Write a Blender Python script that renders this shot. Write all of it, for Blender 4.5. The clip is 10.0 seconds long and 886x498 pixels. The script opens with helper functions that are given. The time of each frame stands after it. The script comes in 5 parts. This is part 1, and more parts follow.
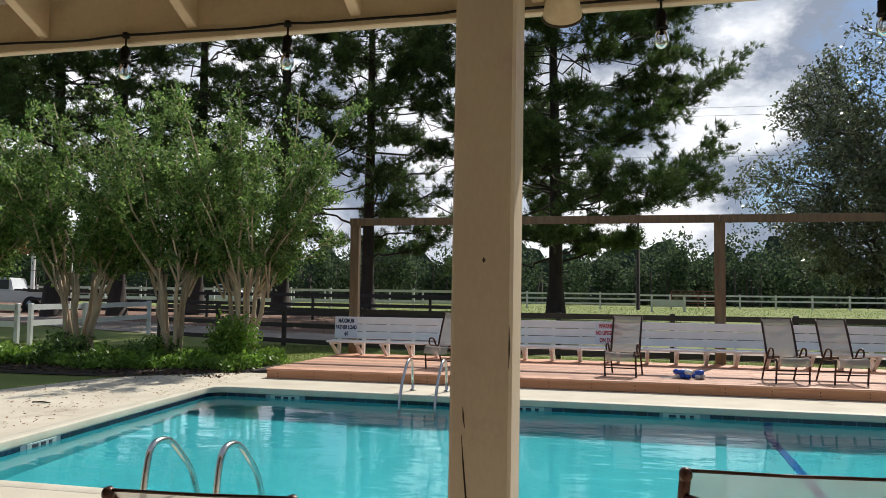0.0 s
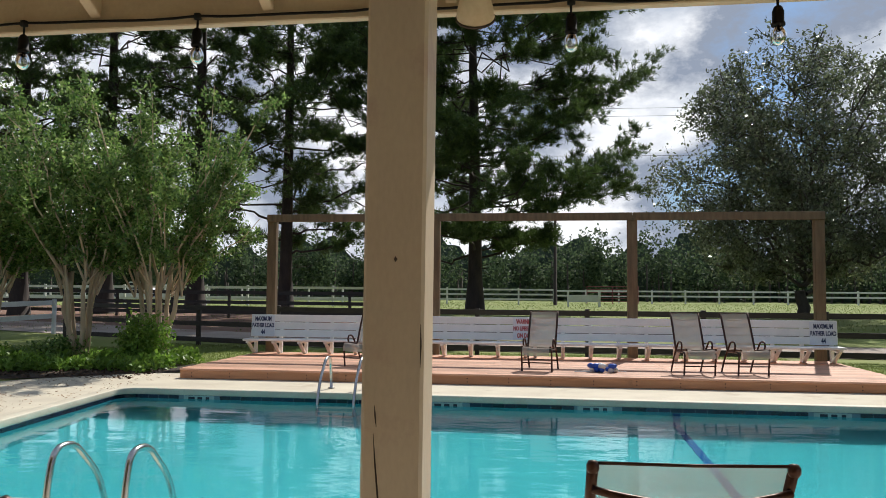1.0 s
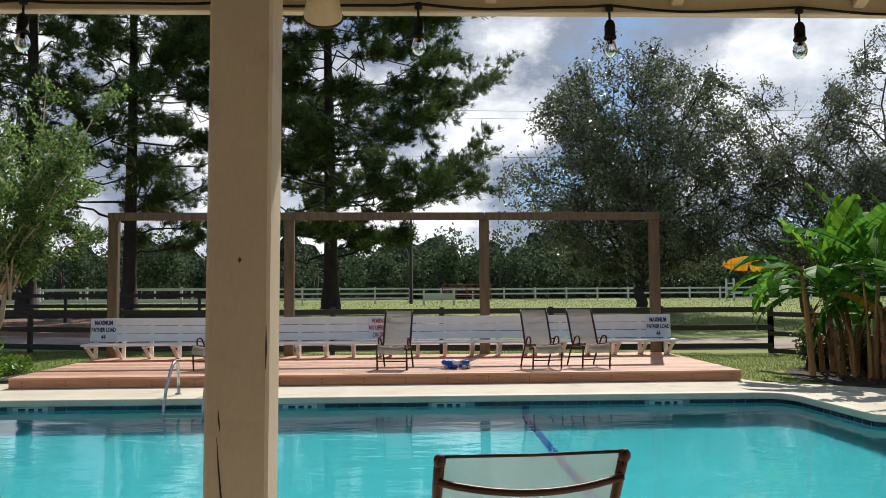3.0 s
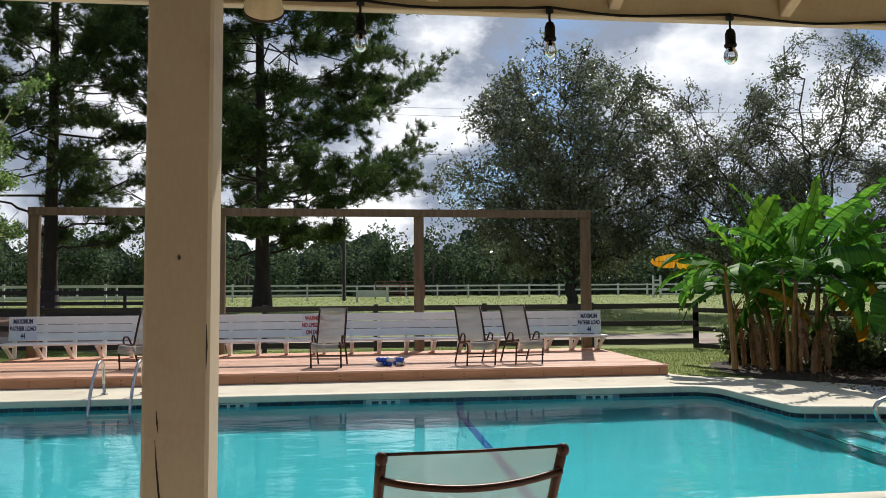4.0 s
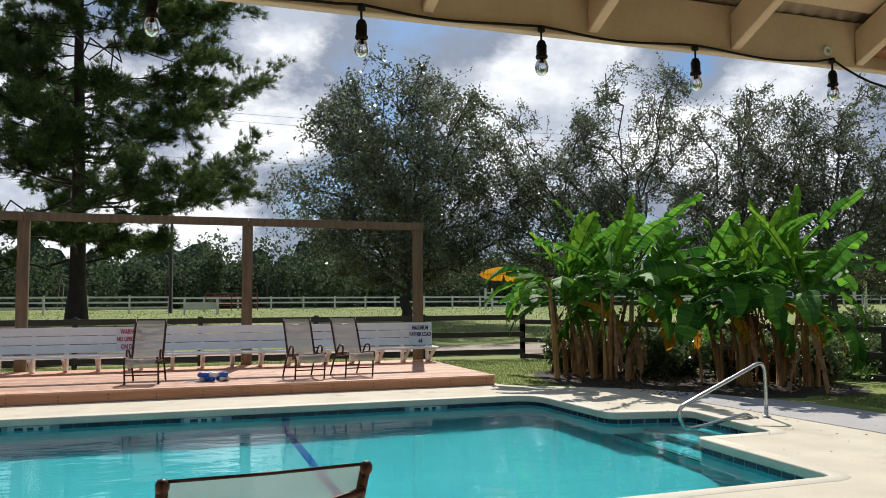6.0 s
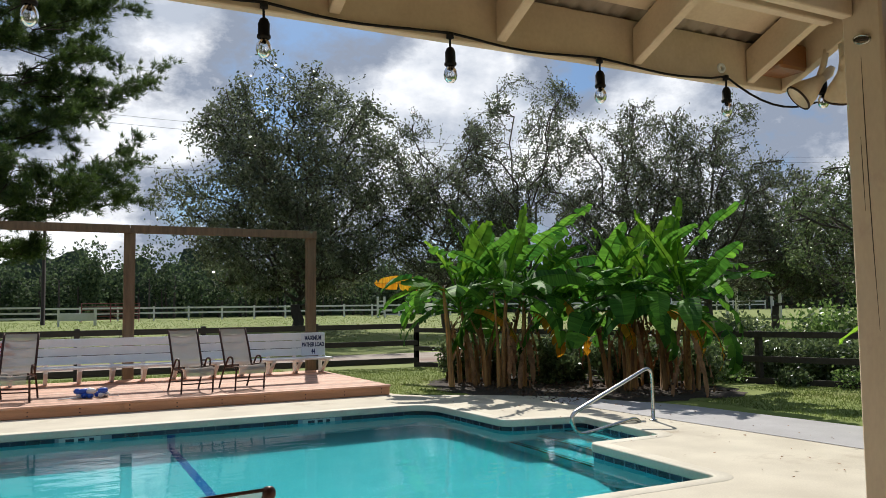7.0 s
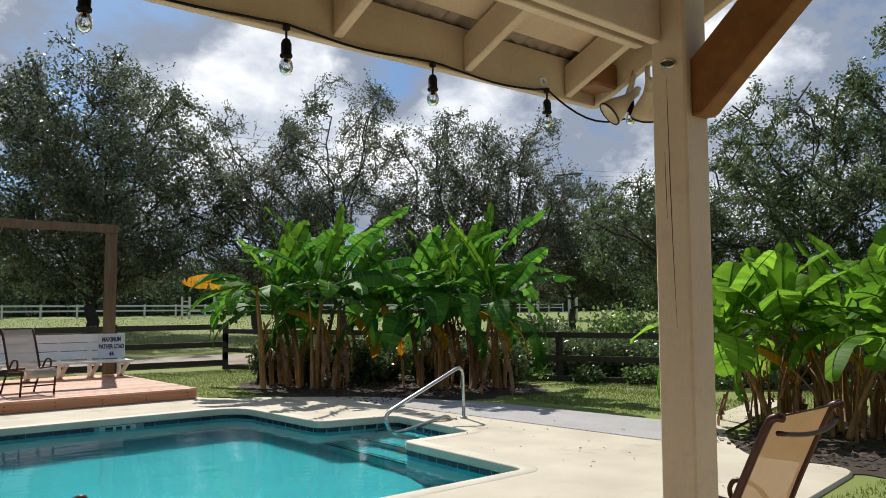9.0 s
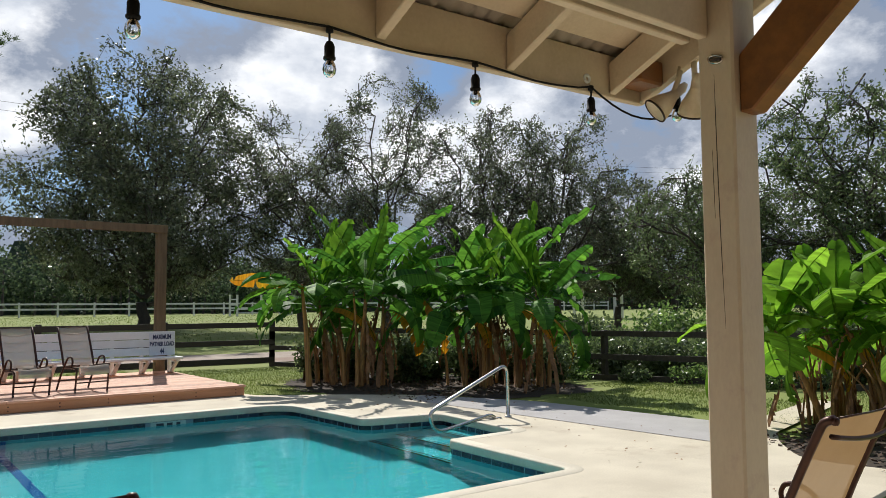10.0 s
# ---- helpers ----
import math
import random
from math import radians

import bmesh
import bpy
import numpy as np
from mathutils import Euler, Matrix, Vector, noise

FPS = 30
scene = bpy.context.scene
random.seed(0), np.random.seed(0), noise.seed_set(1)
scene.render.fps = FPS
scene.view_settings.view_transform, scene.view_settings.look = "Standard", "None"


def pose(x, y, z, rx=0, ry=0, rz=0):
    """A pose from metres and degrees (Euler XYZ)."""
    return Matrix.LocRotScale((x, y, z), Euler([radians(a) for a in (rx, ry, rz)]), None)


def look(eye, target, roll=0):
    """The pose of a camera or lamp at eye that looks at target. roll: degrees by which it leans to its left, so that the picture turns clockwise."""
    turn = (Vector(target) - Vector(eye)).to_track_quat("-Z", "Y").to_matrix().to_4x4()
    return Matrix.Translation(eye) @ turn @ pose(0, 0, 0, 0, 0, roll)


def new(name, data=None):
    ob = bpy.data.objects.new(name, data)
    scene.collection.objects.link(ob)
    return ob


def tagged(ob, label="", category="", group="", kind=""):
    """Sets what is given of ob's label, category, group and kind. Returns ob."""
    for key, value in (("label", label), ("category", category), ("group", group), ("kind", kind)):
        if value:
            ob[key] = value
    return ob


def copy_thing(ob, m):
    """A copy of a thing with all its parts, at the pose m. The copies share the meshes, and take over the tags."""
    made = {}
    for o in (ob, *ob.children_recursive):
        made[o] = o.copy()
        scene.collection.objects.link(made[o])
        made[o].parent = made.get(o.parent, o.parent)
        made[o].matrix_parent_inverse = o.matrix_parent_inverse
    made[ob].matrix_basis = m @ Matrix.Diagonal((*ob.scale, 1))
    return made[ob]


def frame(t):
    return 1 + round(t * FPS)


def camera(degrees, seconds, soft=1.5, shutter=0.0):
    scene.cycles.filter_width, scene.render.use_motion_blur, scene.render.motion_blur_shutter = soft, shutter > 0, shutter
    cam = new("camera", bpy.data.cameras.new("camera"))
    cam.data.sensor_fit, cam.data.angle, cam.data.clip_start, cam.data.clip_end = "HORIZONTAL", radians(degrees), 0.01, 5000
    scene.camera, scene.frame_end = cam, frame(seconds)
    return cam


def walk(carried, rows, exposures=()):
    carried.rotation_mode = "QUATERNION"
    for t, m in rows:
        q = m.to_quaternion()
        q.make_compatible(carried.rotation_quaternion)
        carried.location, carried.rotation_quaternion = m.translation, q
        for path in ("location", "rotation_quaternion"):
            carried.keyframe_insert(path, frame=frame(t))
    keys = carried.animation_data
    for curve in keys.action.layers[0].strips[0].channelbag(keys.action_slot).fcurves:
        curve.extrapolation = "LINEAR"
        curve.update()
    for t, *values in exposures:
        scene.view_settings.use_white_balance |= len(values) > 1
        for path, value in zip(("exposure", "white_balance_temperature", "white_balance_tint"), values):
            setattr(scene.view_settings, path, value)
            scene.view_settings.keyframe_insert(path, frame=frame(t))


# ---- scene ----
cam = camera(58.6, 10.0, soft=0.6)
PATH = [
    (0, (2.313, 0.006, 1.359), (1.854, 1.949, 1.474), 0.7),
    (0.5, (2.326, 0.005, 1.362), (1.98, 1.972, 1.473), 0.6),
    (1, (2.334, 0.002, 1.365), (2.073, 1.982, 1.473), 0.4),
    (1.5, (2.349, -0.007, 1.366), (2.171, 1.982, 1.473), 0.3),
    (2, (2.358, -0.006, 1.367), (2.276, 1.989, 1.474), -0.1),
    (2.5, (2.363, -0.013, 1.365), (2.379, 1.984, 1.473), -0.3),
    (4, (2.332, -0.019, 1.369), (2.601, 1.961, 1.466), -0.4),
    (4.5, (2.318, -0.019, 1.367), (2.69, 1.944, 1.464), -0.5),
    (5, (2.312, -0.008, 1.356), (2.782, 1.933, 1.46), -0.6),
    (6.5, (2.504, 0.137, 1.365), (3.288, 1.972, 1.501), -0.3),
    (7, (2.439, 0.18, 1.374), (3.356, 1.952, 1.518), -0.7),
    (7.5, (2.391, 0.205, 1.373), (3.431, 1.906, 1.527), -1.0),
    (8, (2.375, 0.208, 1.37), (3.54, 1.825, 1.527), -0.7),
    (8.5, (2.38, 0.215, 1.366), (3.648, 1.754, 1.518), -0.4),
    (9, (2.383, 0.214, 1.36), (3.689, 1.721, 1.504), -0.3),
    (9.5, (2.384, 0.21, 1.36), (3.663, 1.741, 1.496), -0.4),
    (10, (2.388, 0.217, 1.37), (3.609, 1.795, 1.509), -0.3),
]
walk(cam, [(t, look(eye, target, roll)) for t, eye, target, roll in PATH])

# ---- light ----
SUN = Vector((0.30, 0.95, 0.98)).normalized()
world = bpy.data.worlds.new("sky")
scene.world = world
world.use_nodes = True
wn, wl = world.node_tree.nodes, world.node_tree.links
wn.clear()
w_out = wn.new("ShaderNodeOutputWorld")
w_bg = wn.new("ShaderNodeBackground")
w_sky = wn.new("ShaderNodeTexSky")
w_sky.sky_type = "NISHITA"
w_sky.sun_disc = False
w_sky.sun_elevation = math.asin(SUN.z)
w_sky.sun_rotation = math.atan2(SUN.x, SUN.y)
w_co = wn.new("ShaderNodeTexCoord")
w_map = wn.new("ShaderNodeMapping")
w_map.inputs["Scale"].default_value = (1.0, 1.0, 1.6)
w_map.inputs["Location"].default_value = (1.35, 0.7, 0.1)
wl.new(w_co.outputs["Generated"], w_map.inputs["Vector"])


def sky_noise(size, detail, rough):
    no = wn.new("ShaderNodeTexNoise")
    no.inputs["Scale"].default_value, no.inputs["Detail"].default_value, no.inputs["Roughness"].default_value = size, detail, rough
    wl.new(w_map.outputs["Vector"], no.inputs["Vector"])
    return no.outputs["Fac"]


def sky_math(op, a, b, clamp=False):
    no = wn.new("ShaderNodeMath")
    no.operation, no.use_clamp = op, clamp
    for socket, value in zip(no.inputs, (a, b)):
        if isinstance(value, (int, float)):
            socket.default_value = value
        else:
            wl.new(value, socket)
    return no.outputs[0]


def cloud(way, wide):
    """1 in the middle of a cloud bank that lies that way, 0 from wide degrees on."""
    dot = wn.new("ShaderNodeVectorMath")
    dot.operation = "DOT_PRODUCT"
    dot.inputs[1].default_value = Vector(way).normalized()
    wl.new(w_co.outputs["Generated"], dot.inputs[0])
    r = wn.new("ShaderNodeMapRange")
    r.interpolation_type = "SMOOTHSTEP"
    r.inputs["From Min"].default_value, r.inputs["From Max"].default_value = math.cos(radians(wide)), 1.0
    wl.new(dot.outputs["Value"], r.inputs["Value"])
    return r.outputs["Result"]


# cumulus banks (+) and blue gaps (-) round the pool
BANKS = [((0.13, 0.95, 0.285), 9, 0.42), ((0.40, 0.87, 0.285), 13, 0.50), ((0.62, 0.75, 0.25), 13, 0.32), ((0.80, 0.58, 0.20), 17, 0.24), ((0.88, 0.37, 0.29), 16, 0.08),
         ((-0.30, 0.93, 0.14), 26, 0.42), ((-0.62, 0.75, 0.2), 22, 0.32), ((0.285, 0.91, 0.315), 8, -0.50), ((0.565, 0.77, 0.295), 5, -0.45), ((0.20, 0.96, 0.20), 9, -0.16), ((0.10, 0.99, 0.09), 10, 0.30)]
cover = sky_math("SUBTRACT", sky_math("MULTIPLY", sky_noise(4.2, 10.0, 0.62), 2.0), 0.48)
for way, wide, amount in BANKS:
    cover = sky_math("ADD", cover, sky_math("MULTIPLY", cloud(way, wide), amount))
w_rp = wn.new("ShaderNodeValToRGB")
w_rp.color_ramp.elements[0].position, w_rp.color_ramp.elements[1].position = 0.64, 0.92
wl.new(cover, w_rp.inputs["Fac"])
w_veil = wn.new("ShaderNodeValToRGB")
w_veil.color_ramp.elements[0].position, w_veil.color_ramp.elements[1].position = 0.42, 0.64
wl.new(sky_math("ADD", cover, sky_math("MULTIPLY", sky_noise(9.0, 6.0, 0.55), 0.12)), w_veil.inputs["Fac"])
w_shade = wn.new("ShaderNodeValToRGB")
w_shade.color_ramp.elements[0].position, w_shade.color_ramp.elements[0].color = 0.38, (7.4, 8.2, 9.6, 1)
w_shade.color_ramp.elements[1].position, w_shade.color_ramp.elements[1].color = 0.60, (15.2, 15.4, 15.8, 1)
wl.new(sky_noise(7.5, 8.0, 0.55), w_shade.inputs["Fac"])
w_grey, w_mx = wn.new("ShaderNodeMixRGB"), wn.new("ShaderNodeMixRGB")
w_grey.inputs["Color2"].default_value = (4.2, 4.9, 6.3, 1)
wl.new(w_veil.outputs["Color"], w_grey.inputs["Fac"])
w_blue = wn.new("ShaderNodeMixRGB")
w_blue.blend_type = "MULTIPLY"
w_blue.inputs["Fac"].default_value, w_blue.inputs["Color2"].default_value = 1.0, (0.58, 0.80, 1.05, 1)
wl.new(w_sky.outputs["Color"], w_blue.inputs["Color1"])
wl.new(w_blue.outputs["Color"], w_grey.inputs["Color1"])
wl.new(w_rp.outputs["Color"], w_mx.inputs["Fac"])
wl.new(w_grey.outputs["Color"], w_mx.inputs["Color1"])
wl.new(w_shade.outputs["Color"], w_mx.inputs["Color2"])
wl.new(w_mx.outputs["Color"], w_bg.inputs["Color"])
w_bg.inputs["Strength"].default_value = 0.074
wl.new(w_bg.outputs["Background"], w_out.inputs["Surface"])

sun_data = bpy.data.lights.new("sun", "SUN")
sun_data.energy = 5.0
sun_data.angle = radians(0.6)
sun_data.color = (1.0, 0.965, 0.90)
sun_lamp = new("sun", sun_data)
sun_lamp.matrix_world = look(SUN * 50, (0, 0, 0))


# ---- materials ----
def material(name, a, b=None, rough=0.6, scale=6.0, fine=60.0, bump=0.15, metal=0.0, stretch=(1, 1, 1), vary=0.0,
             dirt=None, dirt_scale=1.2, dirt_from=0.6, spec=0.5, island=0.0):
    """Two-scale procedural surface: colour a to b over a coarse and a fine noise, dirt blotches, fine relief."""
    m = bpy.data.materials.new(name)
    m.use_nodes = True
    n, l = m.node_tree.nodes, m.node_tree.links
    p = n["Principled BSDF"]
    b = b or tuple(0.82 * c for c in a)
    co = n.new("ShaderNodeTexCoord")
    mp = n.new("ShaderNodeMapping")
    mp.inputs["Scale"].default_value = stretch
    l.new(co.outputs["Object"], mp.inputs["Vector"])
    coarse, tiny = n.new("ShaderNodeTexNoise"), n.new("ShaderNodeTexNoise")
    coarse.inputs["Scale"].default_value, coarse.inputs["Detail"].default_value = scale, 5.0
    tiny.inputs["Scale"].default_value, tiny.inputs["Detail"].default_value = fine, 3.0
    l.new(mp.outputs["Vector"], coarse.inputs["Vector"])
    l.new(mp.outputs["Vector"], tiny.inputs["Vector"])
    add = n.new("ShaderNodeMath")
    add.operation = "MULTIPLY_ADD"
    add.inputs[1].default_value = 0.45
    l.new(tiny.outputs["Fac"], add.inputs[0])
    l.new(coarse.outputs["Fac"], add.inputs[2])
    ramp = n.new("ShaderNodeValToRGB")
    ramp.color_ramp.elements[0].position, ramp.color_ramp.elements[1].position = 0.52, 0.92
    ramp.color_ramp.elements[0].color, ramp.color_ramp.elements[1].color = (*a, 1), (*b, 1)
    l.new(add.outputs[0], ramp.inputs["Fac"])
    colour = ramp.outputs["Color"]
    if dirt:
        d = n.new("ShaderNodeTexNoise")
        d.inputs["Scale"].default_value, d.inputs["Detail"].default_value = dirt_scale, 8.0
        d.inputs["Roughness"].default_value = 0.65
        l.new(co.outputs["Object"], d.inputs["Vector"])
        dr = n.new("ShaderNodeValToRGB")
        dr.color_ramp.elements[0].position, dr.color_ramp.elements[1].position = dirt_from, dirt_from + 0.14
        l.new(d.outputs["Fac"], dr.inputs["Fac"])
        mx = n.new("ShaderNodeMixRGB")
        mx.inputs["Color2"].default_value = (*dirt, 1)
        l.new(dr.outputs["Color"], mx.inputs["Fac"])
        l.new(colour, mx.inputs["Color1"])
        colour = mx.outputs["Color"]
    if vary or island:
        h = n.new("ShaderNodeHueSaturation")
        if island:
            src = n.new("ShaderNodeNewGeometry").outputs["Random Per Island"]
        else:
            src = n.new("ShaderNodeObjectInfo").outputs["Random"]
        r = n.new("ShaderNodeMapRange")
        r.inputs["To Min"].default_value, r.inputs["To Max"].default_value = 1 - (vary or island), 1 + (vary or island)
        l.new(src, r.inputs["Value"])
        l.new(r.outputs["Result"], h.inputs["Value"])
        l.new(colour, h.inputs["Color"])
        colour = h.outputs["Color"]
    l.new(colour, p.inputs["Base Color"])
    p.inputs["Roughness"].default_value, p.inputs["Metallic"].default_value = rough, metal
    p.inputs["Specular IOR Level"].default_value = spec
    if bump:
        bp = n.new("ShaderNodeBump")
        bp.inputs["Strength"].default_value, bp.inputs["Distance"].default_value = bump, 0.01
        l.new(add.outputs[0], bp.inputs["Height"])
        l.new(bp.outputs["Normal"], p.inputs["Normal"])
    return m


def foliage(name, a, b, rough=0.45, thin=0.35, vary=0.35, spec=0.5, veins=False):
    """Leaf: coloured by island, partly translucent."""
    m = bpy.data.materials.new(name)
    m.use_nodes = True
    n, l = m.node_tree.nodes, m.node_tree.links
    p, out = n["Principled BSDF"], n["Material Output"]
    g = n.new("ShaderNodeNewGeometry")
    ramp = n.new("ShaderNodeValToRGB")
    ramp.color_ramp.elements[0].color, ramp.color_ramp.elements[1].color = (*a, 1), (*b, 1)
    l.new(g.outputs["Random Per Island"], ramp.inputs["Fac"])
    co = n.new("ShaderNodeTexCoord")
    no = n.new("ShaderNodeTexNoise")
    no.inputs["Scale"].default_value = 1.3
    if veins:
        mp = n.new("ShaderNodeMapping")
        mp.inputs["Scale"].default_value = (22, 1.6, 1.6)
        no.inputs["Detail"].default_value = 4
        l.new(co.outputs["Object"], mp.inputs["Vector"])
        l.new(mp.outputs["Vector"], no.inputs["Vector"])
        bp = n.new("ShaderNodeBump")
        bp.inputs["Strength"].default_value, bp.inputs["Distance"].default_value = 0.5, 0.012
        l.new(no.outputs["Fac"], bp.inputs["Height"])
        l.new(bp.outputs["Normal"], p.inputs["Normal"])
    else:
        l.new(co.outputs["Object"], no.inputs["Vector"])
    r = n.new("ShaderNodeMapRange")
    r.inputs["From Min"].default_value, r.inputs["From Max"].default_value = 0.3, 0.7
    r.inputs["To Min"].default_value, r.inputs["To Max"].default_value = 1 - vary, 1 + vary
    l.new(no.outputs["Fac"], r.inputs["Value"])
    h = n.new("ShaderNodeHueSaturation")
    l.new(r.outputs["Result"], h.inputs["Value"])
    l.new(ramp.outputs["Color"], h.inputs["Color"])
    l.new(h.outputs["Color"], p.inputs["Base Color"])
    p.inputs["Roughness"].default_value = rough
    p.inputs["Specular IOR Level"].default_value = spec
    t = n.new("ShaderNodeBsdfTranslucent")
    l.new(h.outputs["Color"], t.inputs["Color"])
    mx = n.new("ShaderNodeMixShader")
    mx.inputs["Fac"].default_value = thin
    l.new(p.outputs["BSDF"], mx.inputs[1])
    l.new(t.outputs["BSDF"], mx.inputs[2])
    l.new(mx.outputs["Shader"], out.inputs["Surface"])
    return m


CREAM = material("cream_paint", (0.65, 0.53, 0.39), (0.56, 0.44, 0.32), 0.55, 4, 90, 0.12, dirt=(0.52, 0.37, 0.29), dirt_scale=4.5, dirt_from=0.56, stretch=(1, 1, 0.4))
CREAM_ROOF = material("cream_paint_rafters", (0.64, 0.52, 0.37), (0.54, 0.42, 0.29), 0.6, 5, 70, 0.15, dirt=(0.30, 0.22, 0.15), dirt_scale=3.0, dirt_from=0.66)
CRACK = material("crack_dark", (0.06, 0.04, 0.03), rough=0.9, bump=0)
BROWN_WOOD = material("brown_stained_timber", (0.24, 0.090, 0.018), (0.15, 0.052, 0.011), 0.5, 3, 60, 0.2, stretch=(1, 6, 6))
TIN = material("galvanised_roof", (0.42, 0.36, 0.30), (0.30, 0.24, 0.19), 0.5, 3, 30, 0.1, metal=0.3, dirt=(0.22, 0.13, 0.08), dirt_scale=2.0)
CONCRETE = material("pool_deck_concrete", (0.65, 0.58, 0.445), (0.52, 0.455, 0.345), 0.85, 1.6, 70, 0.35, dirt=(0.40, 0.32, 0.225), dirt_scale=1.1, dirt_from=0.58)
CONCRETE_GREY = material("grey_concrete", (0.44, 0.42, 0.41), (0.36, 0.34, 0.33), 0.85, 2.0, 60, 0.3, dirt=(0.26, 0.24, 0.22), dirt_scale=0.8)
COPING = material("coping_paint", (0.65, 0.585, 0.455), (0.54, 0.48, 0.37), 0.7, 2.5, 40, 0.25, dirt=(0.42, 0.37, 0.29), dirt_scale=2.2, dirt_from=0.64)
PLASTER = material("pool_plaster", (0.050, 0.315, 0.35), (0.042, 0.285, 0.32), 0.9, 0.9, 8, 0.0, spec=0.0)
TILE = material("blue_pool_tile", (0.005, 0.012, 0.030), (0.008, 0.020, 0.045), 0.18, 8, 50, 0.03, vary=0.5)
GROUT = material("tile_grout", (0.16, 0.22, 0.25), rough=0.9)
WHITE_TILE = material("white_marker_tile", (0.36, 0.42, 0.41), (0.30, 0.36, 0.35), 0.3, 8, 50, 0.05)
INK = material("black_lettering", (0.02, 0.025, 0.04), rough=0.6, bump=0)
INK_BLUE = material("dark_blue_lettering", (0.02, 0.03, 0.10), rough=0.6, bump=0)
INK_RED = material("red_lettering", (0.42, 0.03, 0.03), rough=0.6, bump=0)
SIGN_WHITE = material("sign_white", (0.74, 0.76, 0.80), (0.66, 0.68, 0.72), 0.4, 5, 40, 0.03)
LANE_BLUE = material("lane_line_blue", (0.003, 0.085, 0.24), (0.003, 0.065, 0.20), 0.9, 4, 40, 0.0, spec=0.0)
STEP_BLACK = material("step_edge_black", (0.006, 0.010, 0.014), rough=0.95, bump=0, spec=0.0)
PLANK = material("salmon_deck_plank", (0.68, 0.38, 0.25), (0.50, 0.255, 0.155), 0.7, 3, 60, 0.3, stretch=(0.4, 5, 5), vary=0.26, dirt=(0.30, 0.14, 0.09), dirt_scale=2.0, dirt_from=0.62)
DECK_EDGE = material("deck_edge_board", (0.62, 0.30, 0.15), (0.46, 0.205, 0.095), 0.7, 3, 50, 0.3, stretch=(0.4, 5, 5), dirt=(0.20, 0.09, 0.045), dirt_scale=1.6, dirt_from=0.64)
FRAME_WOOD = material("weathered_timber", (0.19, 0.125, 0.07), (0.115, 0.075, 0.042), 0.8, 3, 50, 0.3, stretch=(5, 5, 0.6))
BENCH_WHITE = material("white_bench_paint", (0.86, 0.86, 0.84), (0.78, 0.78, 0.76), 0.5, 4, 60, 0.1, dirt=(0.46, 0.45, 0.42), dirt_scale=3.0, dirt_from=0.68, vary=0.05)
CHAIR_FRAME = material("bronze_metal", (0.075, 0.030, 0.018), (0.05, 0.02, 0.012), 0.35, 12, 80, 0.05, metal=0.5)
STEEL = material("stainless_steel", (0.62, 0.60, 0.57), (0.52, 0.50, 0.47), 0.22, 10, 120, 0.03, metal=1.0)
BLACK_PLASTIC = material("black_socket", (0.012, 0.011, 0.011), rough=0.7, bump=0.02, spec=0.2)
LAMP_CREAM = material("floodlight_cream", (0.68, 0.56, 0.40), (0.56, 0.43, 0.28), 0.5, 9, 60, 0.1, dirt=(0.25, 0.13, 0.06), dirt_scale=9, dirt_from=0.68)
FENCE_DARK = material("dark_creosote_board", (0.030, 0.022, 0.018), (0.055, 0.042, 0.034), 0.7, 3, 40, 0.3, stretch=(0.5, 5, 5))
FENCE_WHITE = material("white_board", (0.72, 0.72, 0.70), (0.60, 0.60, 0.58), 0.6, 2, 30, 0.1)
GRASS_SOIL = material("lawn", (0.155, 0.205, 0.036), (0.225, 0.25, 0.060), 0.95, 0.35, 22, 0.6, dirt=(0.17, 0.13, 0.075), dirt_scale=0.35, dirt_from=0.58)
GRAVEL = material("gravel_road", (0.40, 0.34, 0.28), (0.31, 0.25, 0.20), 0.95, 0.8, 30, 0.5, dirt=(0.24, 0.155, 0.115), dirt_scale=0.25, dirt_from=0.50)
STRAW = material("pine_straw", (0.25, 0.135, 0.085), (0.17, 0.09, 0.06), 0.95, 1.2, 40, 0.6, dirt=(0.22, 0.16, 0.10), dirt_scale=0.6)
MULCH = material("dark_mulch", (0.026, 0.018, 0.012), (0.060, 0.040, 0.026), 0.95, 3, 45, 0.8)
PINE_BARK = material("pine_bark", (0.030, 0.022, 0.018), (0.060, 0.042, 0.032), 0.9, 4, 25, 0.9, stretch=(1, 1, 0.3))
GREY_BARK = material("grey_bark", (0.055, 0.045, 0.036), (0.095, 0.08, 0.066), 0.9, 4, 25, 0.6, stretch=(1, 1, 0.3))
MYRTLE_BARK = material("crape_myrtle_bark", (0.58, 0.46, 0.32), (0.36, 0.26, 0.165), 0.7, 4, 18, 0.3, stretch=(1, 1, 0.25))
BANANA_STEM = material("banana_stem", (0.42, 0.22, 0.065), (0.13, 0.062, 0.022), 0.7, 6, 30, 0.4, stretch=(4, 4, 0.3), vary=0.25)
DRY_LEAF = material("dry_banana_leaf", (0.36, 0.19, 0.085), (0.17, 0.085, 0.04), 0.85, 6, 40, 0.4, vary=0.2)
LITTER = material("leaf_litter", (0.13, 0.080, 0.048), (0.075, 0.046, 0.028), 0.9, 6, 40, 0.3)
NEEDLES = foliage("pine_needles", (0.034, 0.070, 0.018), (0.125, 0.185, 0.048), 0.42, 0.38, 0.40)
OAK_LEAF = foliage("broad_leaves", (0.058, 0.078, 0.040), (0.220, 0.250, 0.150), 0.28, 0.42, 0.45, 0.6)
DARK_LEAF = foliage("dark_leaves", (0.060, 0.100, 0.038), (0.190, 0.245, 0.100), 0.34, 0.45, 0.4, 0.5)
